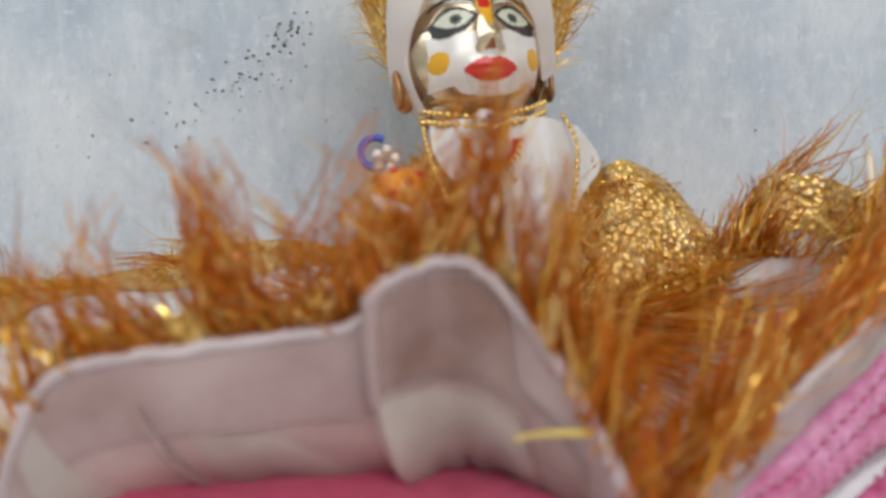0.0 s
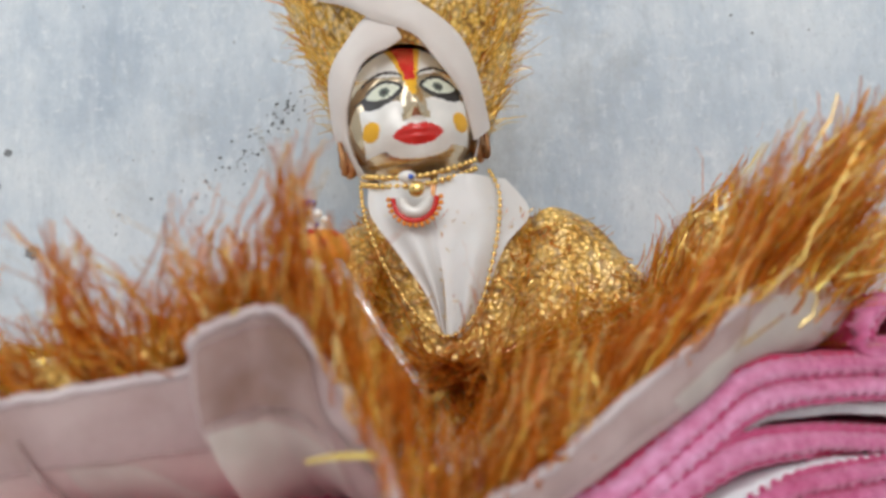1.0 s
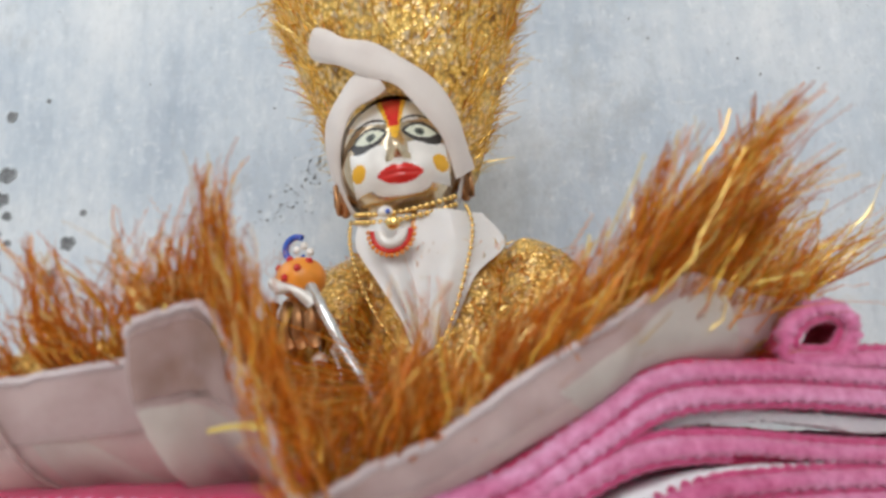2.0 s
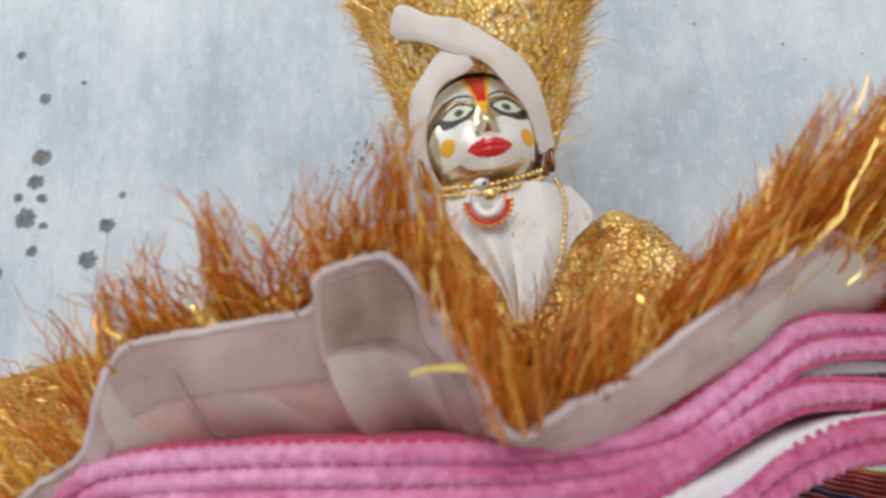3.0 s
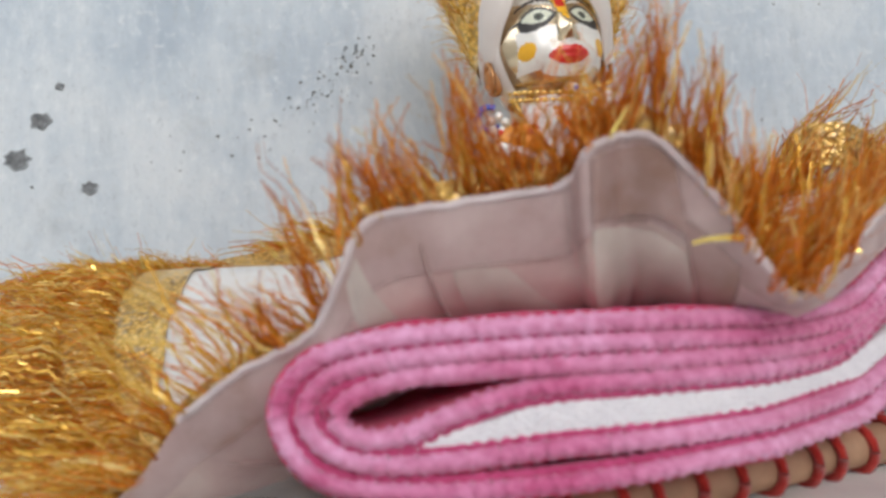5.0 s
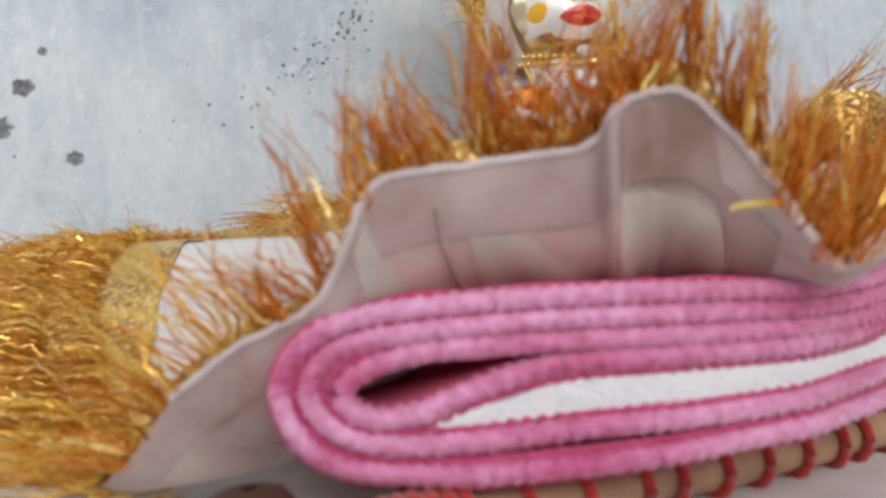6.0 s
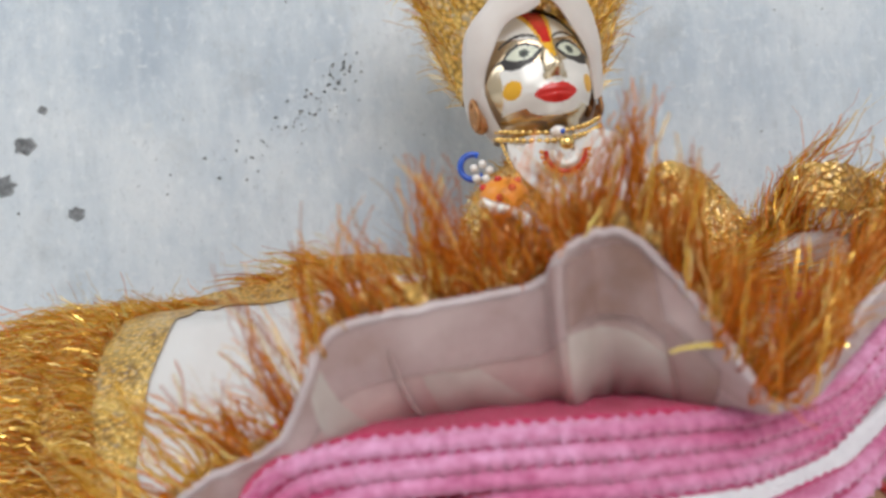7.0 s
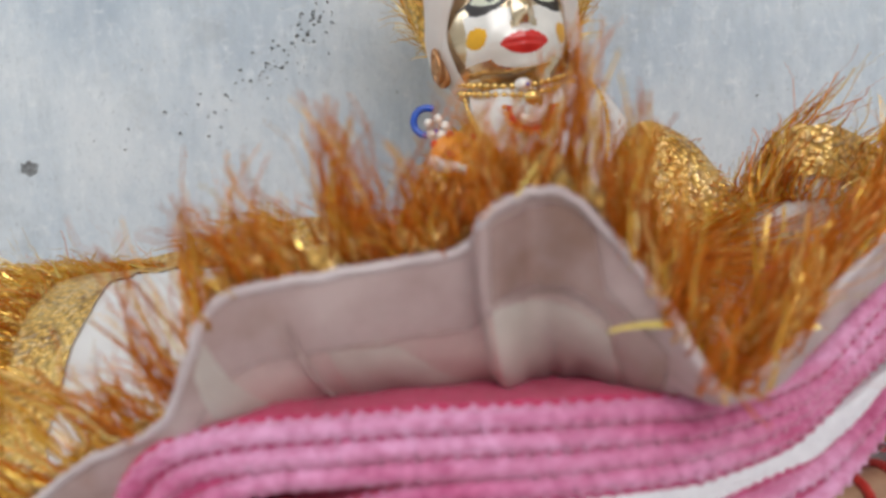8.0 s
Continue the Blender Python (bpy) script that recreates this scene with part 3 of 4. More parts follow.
for corners in (((16.0, 0.865), (18.4, 0.83), (19.0, 0.45), (15.8, 0.45)), ((13.7, 0.86), (14.25, 0.85), (15.4, 0.45), (13.65, 0.45)), ((12.2, 0.95), (12.7, 0.96), (13.0, 0.5), (11.6, 0.5)),
                ((23.2, 0.9), (25.6, 0.97), (26.2, 0.6), (24.0, 0.6))):
    part("pleat", pleat(corners, 0.0021, PLEAT), skirt, "pale folded pleat of lining")
# darker brown-mauve patches over the hem and beside the notch
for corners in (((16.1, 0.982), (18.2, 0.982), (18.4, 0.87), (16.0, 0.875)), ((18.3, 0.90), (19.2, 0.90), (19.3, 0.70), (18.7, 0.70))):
    part("dark_patch", pleat(corners, 0.0024, DARK_MAUVE), skirt, "darker brown-mauve patch on the hem and lining")
# dark raised lines that paint the shade of creases on the drooping side of the lining
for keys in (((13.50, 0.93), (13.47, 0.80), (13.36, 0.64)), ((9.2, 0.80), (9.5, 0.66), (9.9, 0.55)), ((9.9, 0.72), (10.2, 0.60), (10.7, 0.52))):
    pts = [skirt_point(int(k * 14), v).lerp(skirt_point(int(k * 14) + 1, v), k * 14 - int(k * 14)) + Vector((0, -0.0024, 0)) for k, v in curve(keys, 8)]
    part("crease", local(Geo().tube(pts, lambda u: 0.0003 + 0.0005 * math.sin(math.pi * u), 6), DI).mesh("crease", [SEAM_AND_CREASE_SHADE]), skirt, "dark line painted as the shade in a lining crease")


def band_from(j):
    """Where the lace starts: wide at the front and right, narrow on the folded pleat."""
    k = j / 14
    if 28 <= k <= 34:
        return 0.90
    if k < 8:
        return 0.80 - 0.17 * math.sin(math.pi * k / 8)
    return 0.80 - 0.20 * max(0.0, math.sin(math.pi * min(1.0, max(0.0, (k - 11) / 19))))


part("lace_band", local(Geo().grid(skirt_sheet(band_from, 1.045, 12, 0.0018 * SG), 0, True), DI).mesh("lace_band", [GOLD]), skirt, "glittering gold lace band")


def strand(g, root, d, side, length, width, curl, q, mat=0, n=5, wave=None):
    pts, p, d = [root.copy()], root.copy(), d.copy()
    bend = Vector((q.gauss(0, 1), q.gauss(0, 1), q.gauss(0, 1) - 0.4)) * curl
    if wave is not None:
        bend = bend + wave
    for k in range(n):
        d = (d + bend * (0.4 + 1.2 * k / n) / n).normalized()
        p = p + d * (length / n)
        pts.append(p.copy())
    g.ribbon(pts, width, side, mat)


def clump(g, root, main, t, length, count, spread, q, gold, wave):
    """A lock of tinsel: crinkled strips that leave the hem side by side, belly out and draw together at the tip."""
    steps = 7
    axis, p, d = [root.copy()], root.copy(), main.copy()
    for k in range(steps):
        d = (d + wave * (0.35 + 1.1 * k / steps) / steps).normalized()
        p = p + d * (length / steps)
        axis.append(p.copy())
    a = main.cross(t).normalized()
    for _ in range(count):
        u, v = q.gauss(0, 1), q.gauss(0, 1)
        reach = q.uniform(0.45, 1.0) if q.random() < 0.8 else q.uniform(0.9, 1.12)
        stray = (t * q.gauss(0, 1) + a * q.gauss(0, 1)) * (0.004 if q.random() < 0.85 else 0.010)
        pts = []
        for k, c in enumerate(axis):
            w = k / steps
            fan = spread * (0.8 + 0.9 * math.sin(math.pi * min(1.0, w * 1.1)) - 0.45 * w)
            crimp = Vector((q.gauss(0, 1), q.gauss(0, 1), q.gauss(0, 1))) * 0.0006 * (w > 0)
            pts.append(root.lerp(c, reach) if k == 0 else axis[0] + (c - axis[0]) * reach + t * u * fan + a * v * fan * 0.7 + stray * w * w + crimp)
        side = main.cross(Vector((q.gauss(0, 1), q.gauss(0, 1), q.gauss(0, 1)))).normalized()
        g.ribbon(pts, 0.00075 * q.uniform(0.6, 1.6), side, 1 if q.random() < gold else 0)


def skirt_fringe(name, length, mats, seed, at=1.0, k0=0.0, k1=99.0, sparse=1.0, inward=False, label="copper-gold tinsel fringe strands"):
    """Locks of tinsel that stand on the hem and carry on the way the cloth points."""
    q = random.Random(seed)
    g = Geo()
    arc = [0.0]
    for j in range(COLS):
        arc.append(arc[-1] + (skirt_point(j + 1, 1.0) - skirt_point(j, 1.0)).length)
    s = 0.0
    j = 0
    while s < arc[-1]:
        while arc[j + 1] < s:
            j += 1
        if not k0 <= j / 14 <= k1:
            s += 0.004
            continue
        H, nxt = skirt_point(j, at), skirt_point(j + 1, at)
        t = (nxt - H).normalized()
        up = (H - skirt_point(j, at - 0.1)).normalized()
        h = hem[j % COLS]
        o = Vector((h[0] - WAIST.x, h[1] - WAIST.y, 0)).normalized()
        if inward:
            up = (up - o * 0.9 + Vector((0, 0, 0.5))).normalized()
            H = H - o * 0.003
        if H.y > 0.37 and not (-0.165 < H.x < -0.125):
            s += 0.006
            continue
        # blown apart from the middle: outwards to both sides
        lean = max(-0.95, (H.x + 0.03) * 6.0) if H.x < -0.03 else min(0.85, (H.x - 0.04) * 7.0) if H.x > 0.04 else 0.0
        sway = 0.30 * noise.noise((s * 18, 3.1, 0.0))
        main = (up + o * (0.05 + q.gauss(0, 0.12)) + t * (sway + q.gauss(0, 0.20)) + Vector((lean, 0, 0.10))).normalized()
        L = length * (0.42 + 0.78 * q.random() ** 1.3) * (1 - 0.10 * math.exp(-((H.x + 0.035) / 0.06) ** 2 - ((H.y - 0.14) / 0.05) ** 2))
        count = int(38 * q.uniform(0.3, 1.5) * (0.6 if 7 < j / 14 < 12.5 else 1.0))
        # more gold strands at the sides: front light painted in, copper for the backlit front
        gold = 0.72 if H.x < -0.115 else 0.5 if H.x > 0.11 else 0.2
        spread = q.uniform(0.0018, 0.0044)
        if abs(H.x - 0.140) < 0.022 and H.y < 0.22:
            L, count, gold, spread = 0.066 * q.uniform(0.8, 1.05), 90, 0.35, 0.0034
        # inner row also gets more gold to paint it as lit
        if inward:
            gold = 0.5
        if j / 14 > 26.5 and at == 1:
            L, count, gold = L * 1.2, count // 3, 0.4
        wave = t * q.gauss(0, 0.38) + o * q.gauss(0.05, 0.22) + Vector((0, 0, q.gauss(-0.10, 0.2)))
        clump(g, H + up * 0.0004 - o * 0.0036, main, t, L, count, spread, q, gold, wave)
        for _ in range(q.choice((0, 0, 1, 1, 2))):
            d = (main + Vector((q.gauss(0, 1), q.gauss(0, 1), q.gauss(0, 1))) * 0.35).normalized()
            side = d.cross(Vector((q.gauss(0, 1), 1, q.gauss(0, 1)))).normalized()
            strand(g, H + up * 0.001 - o * (0.003 + 0.004 * q.random()), d, side, L * q.uniform(0.25, 0.8), 0.0016, 0.3, q, 2, 4)
        s += q.choice((0.004, 0.006, 0.009, 0.014)) * (0.85 if H.x < -0.02 else 0.95) * sparse
    return part(name, local(g, DI).mesh(name, mats), skirt, label)


def knot_row():
    """Small looped gold knots along the hem, from which the tinsel hangs."""
    q = random.Random(61)
    g = Geo()
    for j in range(8 * 14, 29 * 14):
        a, b = skirt_point(j, 1.0), skirt_point(j + 1, 1.0)
        n = max(1, round((b - a).length / 0.0024))
        h = hem[j % COLS]
        o = Vector((h[0] - WAIST.x, h[1] - WAIST.y, 0)).normalized()
        up = (a - skirt_point(j, 0.9)).normalized()
        for k in range(n):
            c = a.lerp(b, (k + q.random()) / n) - o * 0.0036
            t = (b - a).normalized()
            tall = q.uniform(0.0028, 0.0050)
            g.tube([c - up * 0.002, c + up * tall * 0.4 + t * 0.0008, c + up * tall, c + up * tall * 0.5 - t * 0.0008, c - up * 0.001], 0.00055, 5, q.choice((0, 0, 1)))
    return local(g, DI).mesh("hem_knots", [GLINT, FRINGE_GOLD])


tagged(part("hem_knots", knot_row(), skirt, "row of tiny looped gold knots"), kind="stuff")
tagged(skirt_fringe("fringe", 0.044, [FRINGE, FRINGE_GOLD, GLINT], 11), kind="stuff")
tagged(skirt_fringe("inner_fringe", 0.040, [FRINGE, FRINGE_GOLD, GLINT], 12, 0.80, 20.0, 32.0, 0.8, True, "inner row of copper-gold fringe"), kind="stuff")

tagged(skirt_fringe("side_fringe", 0.042, [FRINGE, FRINGE_GOLD, GLINT], 13, 0.87, 2.5, 7.2, 0.45, False, "second row of gold fringe on the side"), kind="stuff")
tagged(skirt_fringe("side_fringe", 0.034, [FRINGE, FRINGE_GOLD, GLINT], 14, 0.76, 2.5, 7.0, 0.4, False, "third row of gold fringe over the lace"), kind="stuff")

# broad foil strips blown loose beside the notch
for k, (dx, dz, l) in enumerate(((-0.9, 0.12, 0.018),)):
    root = skirt_point(int((19.3 + 0.25 * k) * 14), 0.99) + Vector((0, -0.002, 0.001))
    d = Vector((dx, -0.12, dz)).normalized()
    g = Geo()
    strand(g, root, d, Vector((0.1, -0.5, 1)).normalized(), l, 0.0026, 0.35, random.Random(90 + k), 0, 6)
    part("foil_strip", local(g, DI).mesh("foil_strip", [GLINT]), skirt, "shiny loose gold foil strip")

# copper fringe that falls from the bodice over the lap
q = random.Random(77)
g = Geo()
for k in range(5200):
    a = math.pi * (1.0 + q.random())
    root = Vector((0.034 + 0.043 * math.cos(a), 0.304 + 0.034 * math.sin(a), 0.084 + q.uniform(-0.004, 0.006)))
    d = Vector((math.cos(a) * 0.9 + q.gauss(0, 0.25), math.sin(a) * 0.9, -0.12 + q.gauss(0, 0.22))).normalized()
    side = d.cross(Vector((q.gauss(0, 1), q.gauss(0, 1), q.gauss(0, 1)))).normalized()
    strand(g, root, d, side, q.uniform(0.02, 0.095), 0.0009, 0.4, q, 0 if q.random() < 0.8 else 1, 5)
tagged(part("lap_fringe", local(g, DI).mesh("lap_fringe", [FRINGE, FRINGE_GOLD]), dress, "copper tinsel falling over the lap"), kind="stuff")

# ---- the statue ----
HEAD = Vector((0.0135, 0.315, 0.2095))
HM = (Matrix.Rotation(radians(14), 3, "Z") @ Matrix.Rotation(radians(-6), 3, "Y") @ Matrix.Rotation(radians(-4), 3, "X"))


def bumpf(x, z, cx, cz, rx, rz):
    return math.exp(-((x - cx) / rx) ** 2 - ((z - cz) / rz) ** 2)


def head_mesh(g):
    """Slots: 0 brass, 1 white, 2 black, 3 eye, 4 iris, 5 red, 6 yellow, 7 dark brass."""
    na, ne = 220, 170
    rows = []
    for e in range(ne + 1):
        ph = math.pi * (e / ne * 0.996 + 0.002)
        row = []
        for a in range(na):
            th = 2 * math.pi * a / na
            x, y, z = math.sin(ph) * math.sin(th), -math.sin(ph) * math.cos(th), math.cos(ph)
            jaw = 1 - 0.20 * max(0, -z) ** 2
            p = Vector((0.0350 * x * jaw, 0.030 * y, (0.042 if z > 0 else 0.037) * z))
            if y < 0:
                f = 0.0055 * bumpf(p.x, p.z, 0, -0.001, 0.0042, 0.006) + 0.0025 * bumpf(p.x, p.z, 0, 0.007, 0.003, 0.007)
                f += 0.0032 * bumpf(p.x, p.z, 0, -0.0135, 0.0095, 0.0042) - 0.0012 * bumpf(p.x, p.z, 0, -0.0137, 0.009, 0.0010)
                f += 0.0026 * bumpf(p.x, p.z, 0, -0.025, 0.009, 0.006)
                f += 0.0016 * (bumpf(p.x, p.z, 0.0185, -0.010, 0.008, 0.008) + bumpf(p.x, p.z, -0.0185, -0.010, 0.008, 0.008))
                f -= 0.0018 * (bumpf(p.x, p.z, 0.0125, 0.0095, 0.007, 0.005) + bumpf(p.x, p.z, -0.0125, 0.0095, 0.007, 0.005))
                f += 0.0012 * (bumpf(p.x, p.z, 0.0125, 0.009, 0.005, 0.003) + bumpf(p.x, p.z, -0.0125, 0.009, 0.005, 0.003))
                p.y -= f * -y
            row.append(p)
        rows.append(row)
    base = len(g.v)
    start = len(g.f)
    g.grid(rows[::-1], 0, True)
    for k in range(start, len(g.f)):
        c = sum((g.v[j] for j in g.f[k]), Vector()) / 4
        if c.y < -0.004:
            g.i[k] = face_slot(c.x * 0.93, c.z)
    for k in range(base, len(g.v)):
        g.v[k] = HEAD + HM @ g.v[k]


def face_slot(x, z):
    """Which paint covers the face at x, z."""
    ax = abs(x)
    # almond eyes with grey irises in a dark outline, lamp-black at the outer corner
    u = (ax - 0.0130) / 0.0086
    zc = 0.0098 - 0.0010 * u
    top, low = zc + 0.0050 * (1 - u * u), zc - 0.0042 * (1 - u * u)
    if abs(u) < 1 and low < z < top:
        if ((ax - 0.0125) / 0.0024) ** 2 + ((z - zc) / 0.0026) ** 2 < 1:
            return 2 if ((ax - 0.0125) / 0.0011) ** 2 + ((z - zc) / 0.0012) ** 2 < 1 else 4
        if low + 0.0004 < z < top - 0.0005:
            return 3
        return 2
    if abs(u) < 1.14 and low - 0.0028 * (1 - 0.25 * u * u) - 0.0042 * max(0, u) < z < top + 0.0013:
        return 2
    if 0.8 < u < 1.55 and abs(z - (0.0085 - 0.0016 * (u - 0.8))) < 0.0028 * (1.6 - u):
        return 2
    bz = 0.0205 - 0.0050 * ((ax - 0.012) / 0.0105) ** 2
    if abs(z - bz) < 0.0008 and 0.0035 < ax < 0.0225:
        return 2
    # forehead mark
    if 0.004 < z < 0.040:
        w = 0.0011 + 0.0070 * max(0, (z - 0.005) / 0.030)
        if ax < w * 0.66 and z > 0.014:
            return 5
        if ax < w:
            return 6
    # lips
    lw = 0.0116
    if ax < lw:
        k = 1 - (ax / lw) ** 2
        top = -0.0135 + 0.0050 * k ** 0.7 - 0.0012 * math.exp(-(x / 0.0020) ** 2)
        low = -0.0135 - 0.0054 * k ** 0.8
        if low < z < top:
            return 5
    # cheek marks
    if ((ax - 0.0208) / 0.0038) ** 2 + ((z + 0.0085) / 0.0048) ** 2 < 1:
        return 6
    # white paint on the forehead, down the cheeks and round the mouth
    if (x / 0.0165) ** 2 + ((z + 0.0155) / 0.0092) ** 2 < 1:
        return 1
    if (x / 0.027) ** 2 + ((z - 0.029) / 0.0125) ** 2 < 1:
        return 1
    if 0.0055 + 0.15 * max(0.0, -z) < ax < 0.0245 and -0.019 < z < 0.0045 - 0.15 * abs(ax - 0.014):
        return 1
    return 0


def statue_mesh():
    g = Geo()
    head_mesh(g)
    # ears
    for s, c in ((-1, Vector((-0.0345, 0.002, -0.0135))), (1, Vector((0.0345, 0.002, -0.0135)))):
        m = HM @ Matrix.Rotation(radians(s * -28), 3, "Z")
        g.ball(HEAD + HM @ c, (0.0045, 0.0070, 0.0105), 7, 8, m)
        loop = [HEAD + HM @ (c + Vector((s * 0.0035, -0.003 + 0.0045 * math.cos(a), 0.008 * math.sin(a)))) for a in [2 * math.pi * j / 14 for j in range(15)]]
        g.tube(loop, 0.0016, 6, 7)
        g.ball(HEAD + HM @ (c + Vector((s * 0.0035, -0.005, -0.004))), 0.0022, 7, 6)
    # neck, chest and hips
    spine = [((0.022, 0.318, 0.176), 0.017, 0.015), ((0.024, 0.318, 0.166), 0.024, 0.018), ((0.028, 0.316, 0.150), 0.040, 0.022), ((0.031, 0.314, 0.128), 0.038, 0.024),
             ((0.033, 0.310, 0.105), 0.034, 0.025), ((0.034, 0.305, 0.085), 0.036, 0.028), ((0.034, 0.300, 0.050), 0.046, 0.036), ((0.034, 0.300, 0.006), 0.050, 0.040)]
    g.grid([[(c[0] + rx * math.cos(a), c[1] + ry * math.sin(a), c[2]) for a in [2 * math.pi * j / 28 for j in range(28)]] for c, rx, ry in spine[::-1]], 7, True)
    # raised forearm with curled fingers under the sweet
    g.tube([(-0.012, 0.300, 0.120), (-0.020, 0.280, 0.105), (-0.020, 0.262, 0.108), (-0.017, 0.252, 0.120)], lambda q: 0.0095 - 0.002 * q, 12, 7)
    g.ball((-0.016, 0.249, 0.122), (0.0115, 0.009, 0.011), 7, 8)
    for k in range(4):
        fx = -0.0255 + 0.0062 * k
        g.tube([(fx, 0.243, 0.108), (fx - 0.0006, 0.2385, 0.114), (fx, 0.2375, 0.121), (fx + 0.0004, 0.240, 0.127)], lambda q: 0.0030 - 0.0006 * q, 8, 7)
    # bent knees
    for s in (-1, 1):
        g.tube([(0.033 + s * 0.028, 0.295, 0.045), (0.033 + s * 0.040, 0.255, 0.055), (0.033 + s * 0.036, 0.235, 0.045), (0.033 + s * 0.02, 0.25, 0.015)], lambda q: 0.015 - 0.004 * q, 12, 7)
    return g.mesh("statue", [BRASS, FACE_WHITE, BLACK_PAINT, EYE_WHITE, IRIS, RED_PAINT, YELLOW_PAINT, BRASS_DARK])


statue = tagged(new("statue", statue_mesh()), "small polished brass seated statue with a painted face", "statue")

# ---- bodice, sleeves and scarf ----
def fan_sleeve(name, root, tip, w0, w1, depth, seed, label):
    """A flared lace sleeve from shoulder to cuff."""
    q = random.Random(seed)
    r, t = Vector(root), Vector(tip)
    ax = (t - r).normalized()
    b = Vector((0, -1, 0)) - ax * -ax.y
    b.normalize()
    a = ax.cross(b)
    rows = []
    for k in range(15):
        u = k / 14
        w = w0 + (w1 - w0) * u ** 0.8
        c = r.lerp(t, u) + Vector((0, 0, 0.006 * math.sin(math.pi * u)))
        rows.append([c + a * w * math.cos(h) * (1 + 0.05 * math.sin(5 * h + 3 * u)) + b * depth * (0.8 + 0.4 * u) * math.sin(h) for h in [2 * math.pi * j / 32 for j in range(32)]])
    sl = part(name, local(Geo().grid(rows, 0, True), DI).mesh(name, [GOLD]), dress, label)
    g = Geo()
    for _ in range(3600):
        h = 2 * math.pi * q.random()
        k = q.choice((14, 14, 14, 13, 12, 11, 10, 9, 8, 7, 6, 5, 4, 3, 2))
        w = w0 + (w1 - w0) * (k / 14) ** 0.8
        p = r.lerp(t, k / 14) + a * w * math.cos(h) + b * depth * (0.8 + 0.4 * k / 14) * math.sin(h)
        out = (a * math.cos(h) + b * math.sin(h))
        d = (ax + out * 0.3 + Vector((q.gauss(0, 1), q.gauss(0, 1), q.gauss(0, 1))) * 0.45).normalized()
        sd = d.cross(Vector((q.gauss(0, 1), q.gauss(0, 1), q.gauss(0, 1)))).normalized()
        strand(g, p, d, sd, (q.uniform(0.008, 0.022) if k > 12 else q.uniform(0.005, 0.012)), 0.0009, 1.2, q, 0 if q.random() < 0.65 else 1, 3)
    tagged(part("cuff_fringe", local(g, DI).mesh("cuff_fringe", [FRINGE_GOLD, FRINGE]), sl, "gold tinsel cuff fringe"), kind="stuff")
    return sl


bod = [((0.025, 0.316, 0.168), 0.028, 0.022), ((0.029, 0.314, 0.155), 0.047, 0.027), ((0.032, 0.312, 0.135), 0.046, 0.029), ((0.034, 0.308, 0.110), 0.041, 0.031), ((0.035, 0.303, 0.085), 0.042, 0.033)]
part("bodice", local(Geo().grid([[(c[0] + rx * math.cos(a), c[1] + ry * math.sin(a), c[2]) for a in [2 * math.pi * j / 40 for j in range(40)]] for c, rx, ry in bod[::-1]], 0, True), DI).mesh("bodice", [GOLD]), dress, "gold lace bodice")
g = Geo()
q = random.Random(41)
for _ in range(2600):
    a, u = 2 * math.pi * q.random(), q.random() * 3.999
    (c0, rx0, ry0), (c1, rx1, ry1) = bod[int(u)], bod[int(u) + 1]
    u -= int(u)
    o = Vector((math.cos(a), math.sin(a), 0))
    root = Vector(c0).lerp(Vector(c1), u) + Vector((o.x * (rx0 + (rx1 - rx0) * u), o.y * (ry0 + (ry1 - ry0) * u), 0))
    d = (o * 0.35 + Vector((q.gauss(0, 1), q.gauss(0, 1), q.gauss(0, 1))) * 0.7).normalized()
    strand(g, root, d, d.cross(Vector((q.gauss(0, 1), q.gauss(0, 1), q.gauss(0, 1)))).normalized(), q.uniform(0.004, 0.011), 0.0009, 1.3, q, 0 if q.random() < 0.6 else 1, 4)
tagged(part("lace_threads", local(g, DI).mesh("lace_threads", [FRINGE_GOLD, FRINGE]), dress, "loose curled gold lace threads"), kind="stuff")
fan_sleeve("sleeve", (0.082, 0.309, 0.157), (0.094, 0.297, 0.103), 0.007, 0.037, 0.013, 31, "flared gold lace sleeve")
fan_sleeve("sleeve", (-0.008, 0.305, 0.150), (-0.020, 0.272, 0.108), 0.012, 0.018, 0.012, 32, "gold lace sleeve over the raised arm")


def scarf_panel(keys_l, keys_r, bulge):
    l, r = curve(keys_l, 8), curve(keys_r, 8)
    rows = []
    for p, q in zip(l, r):
        p, q = Vector(p), Vector(q)
        rows.append([p.lerp(q, u) + Vector((0, -bulge * math.sin(math.pi * u) - 0.0015 * math.sin(9 * u + 20 * p.z), 0)) for u in [j / 14 for j in range(15)]])
    g = Geo().grid(rows)
    g.grid([[p + Vector((0, 0.0012, 0)) for p in r_] for r_ in rows][::-1])
    return local(g, DI).mesh("scarf", [SATIN])


scarf = part("scarf", scarf_panel([(-0.006, 0.296, 0.176), (-0.004, 0.287, 0.160), (0.010, 0.280, 0.140), (0.024, 0.277, 0.118), (0.030, 0.274, 0.100)],
                                  [(0.026, 0.288, 0.176), (0.027, 0.283, 0.160), (0.030, 0.279, 0.140), (0.031, 0.276, 0.118), (0.032, 0.274, 0.100)], 0.003), dress, "white satin scarf crossed at the chest")
part("scarf_end", scarf_panel([(0.030, 0.289, 0.178), (0.028, 0.283, 0.160), (0.030, 0.279, 0.140), (0.032, 0.276, 0.118), (0.032, 0.274, 0.100)],
                              [(0.062, 0.299, 0.175), (0.073, 0.300, 0.158), (0.060, 0.282, 0.140), (0.050, 0.277, 0.118), (0.040, 0.274, 0.100)], 0.004), dress)

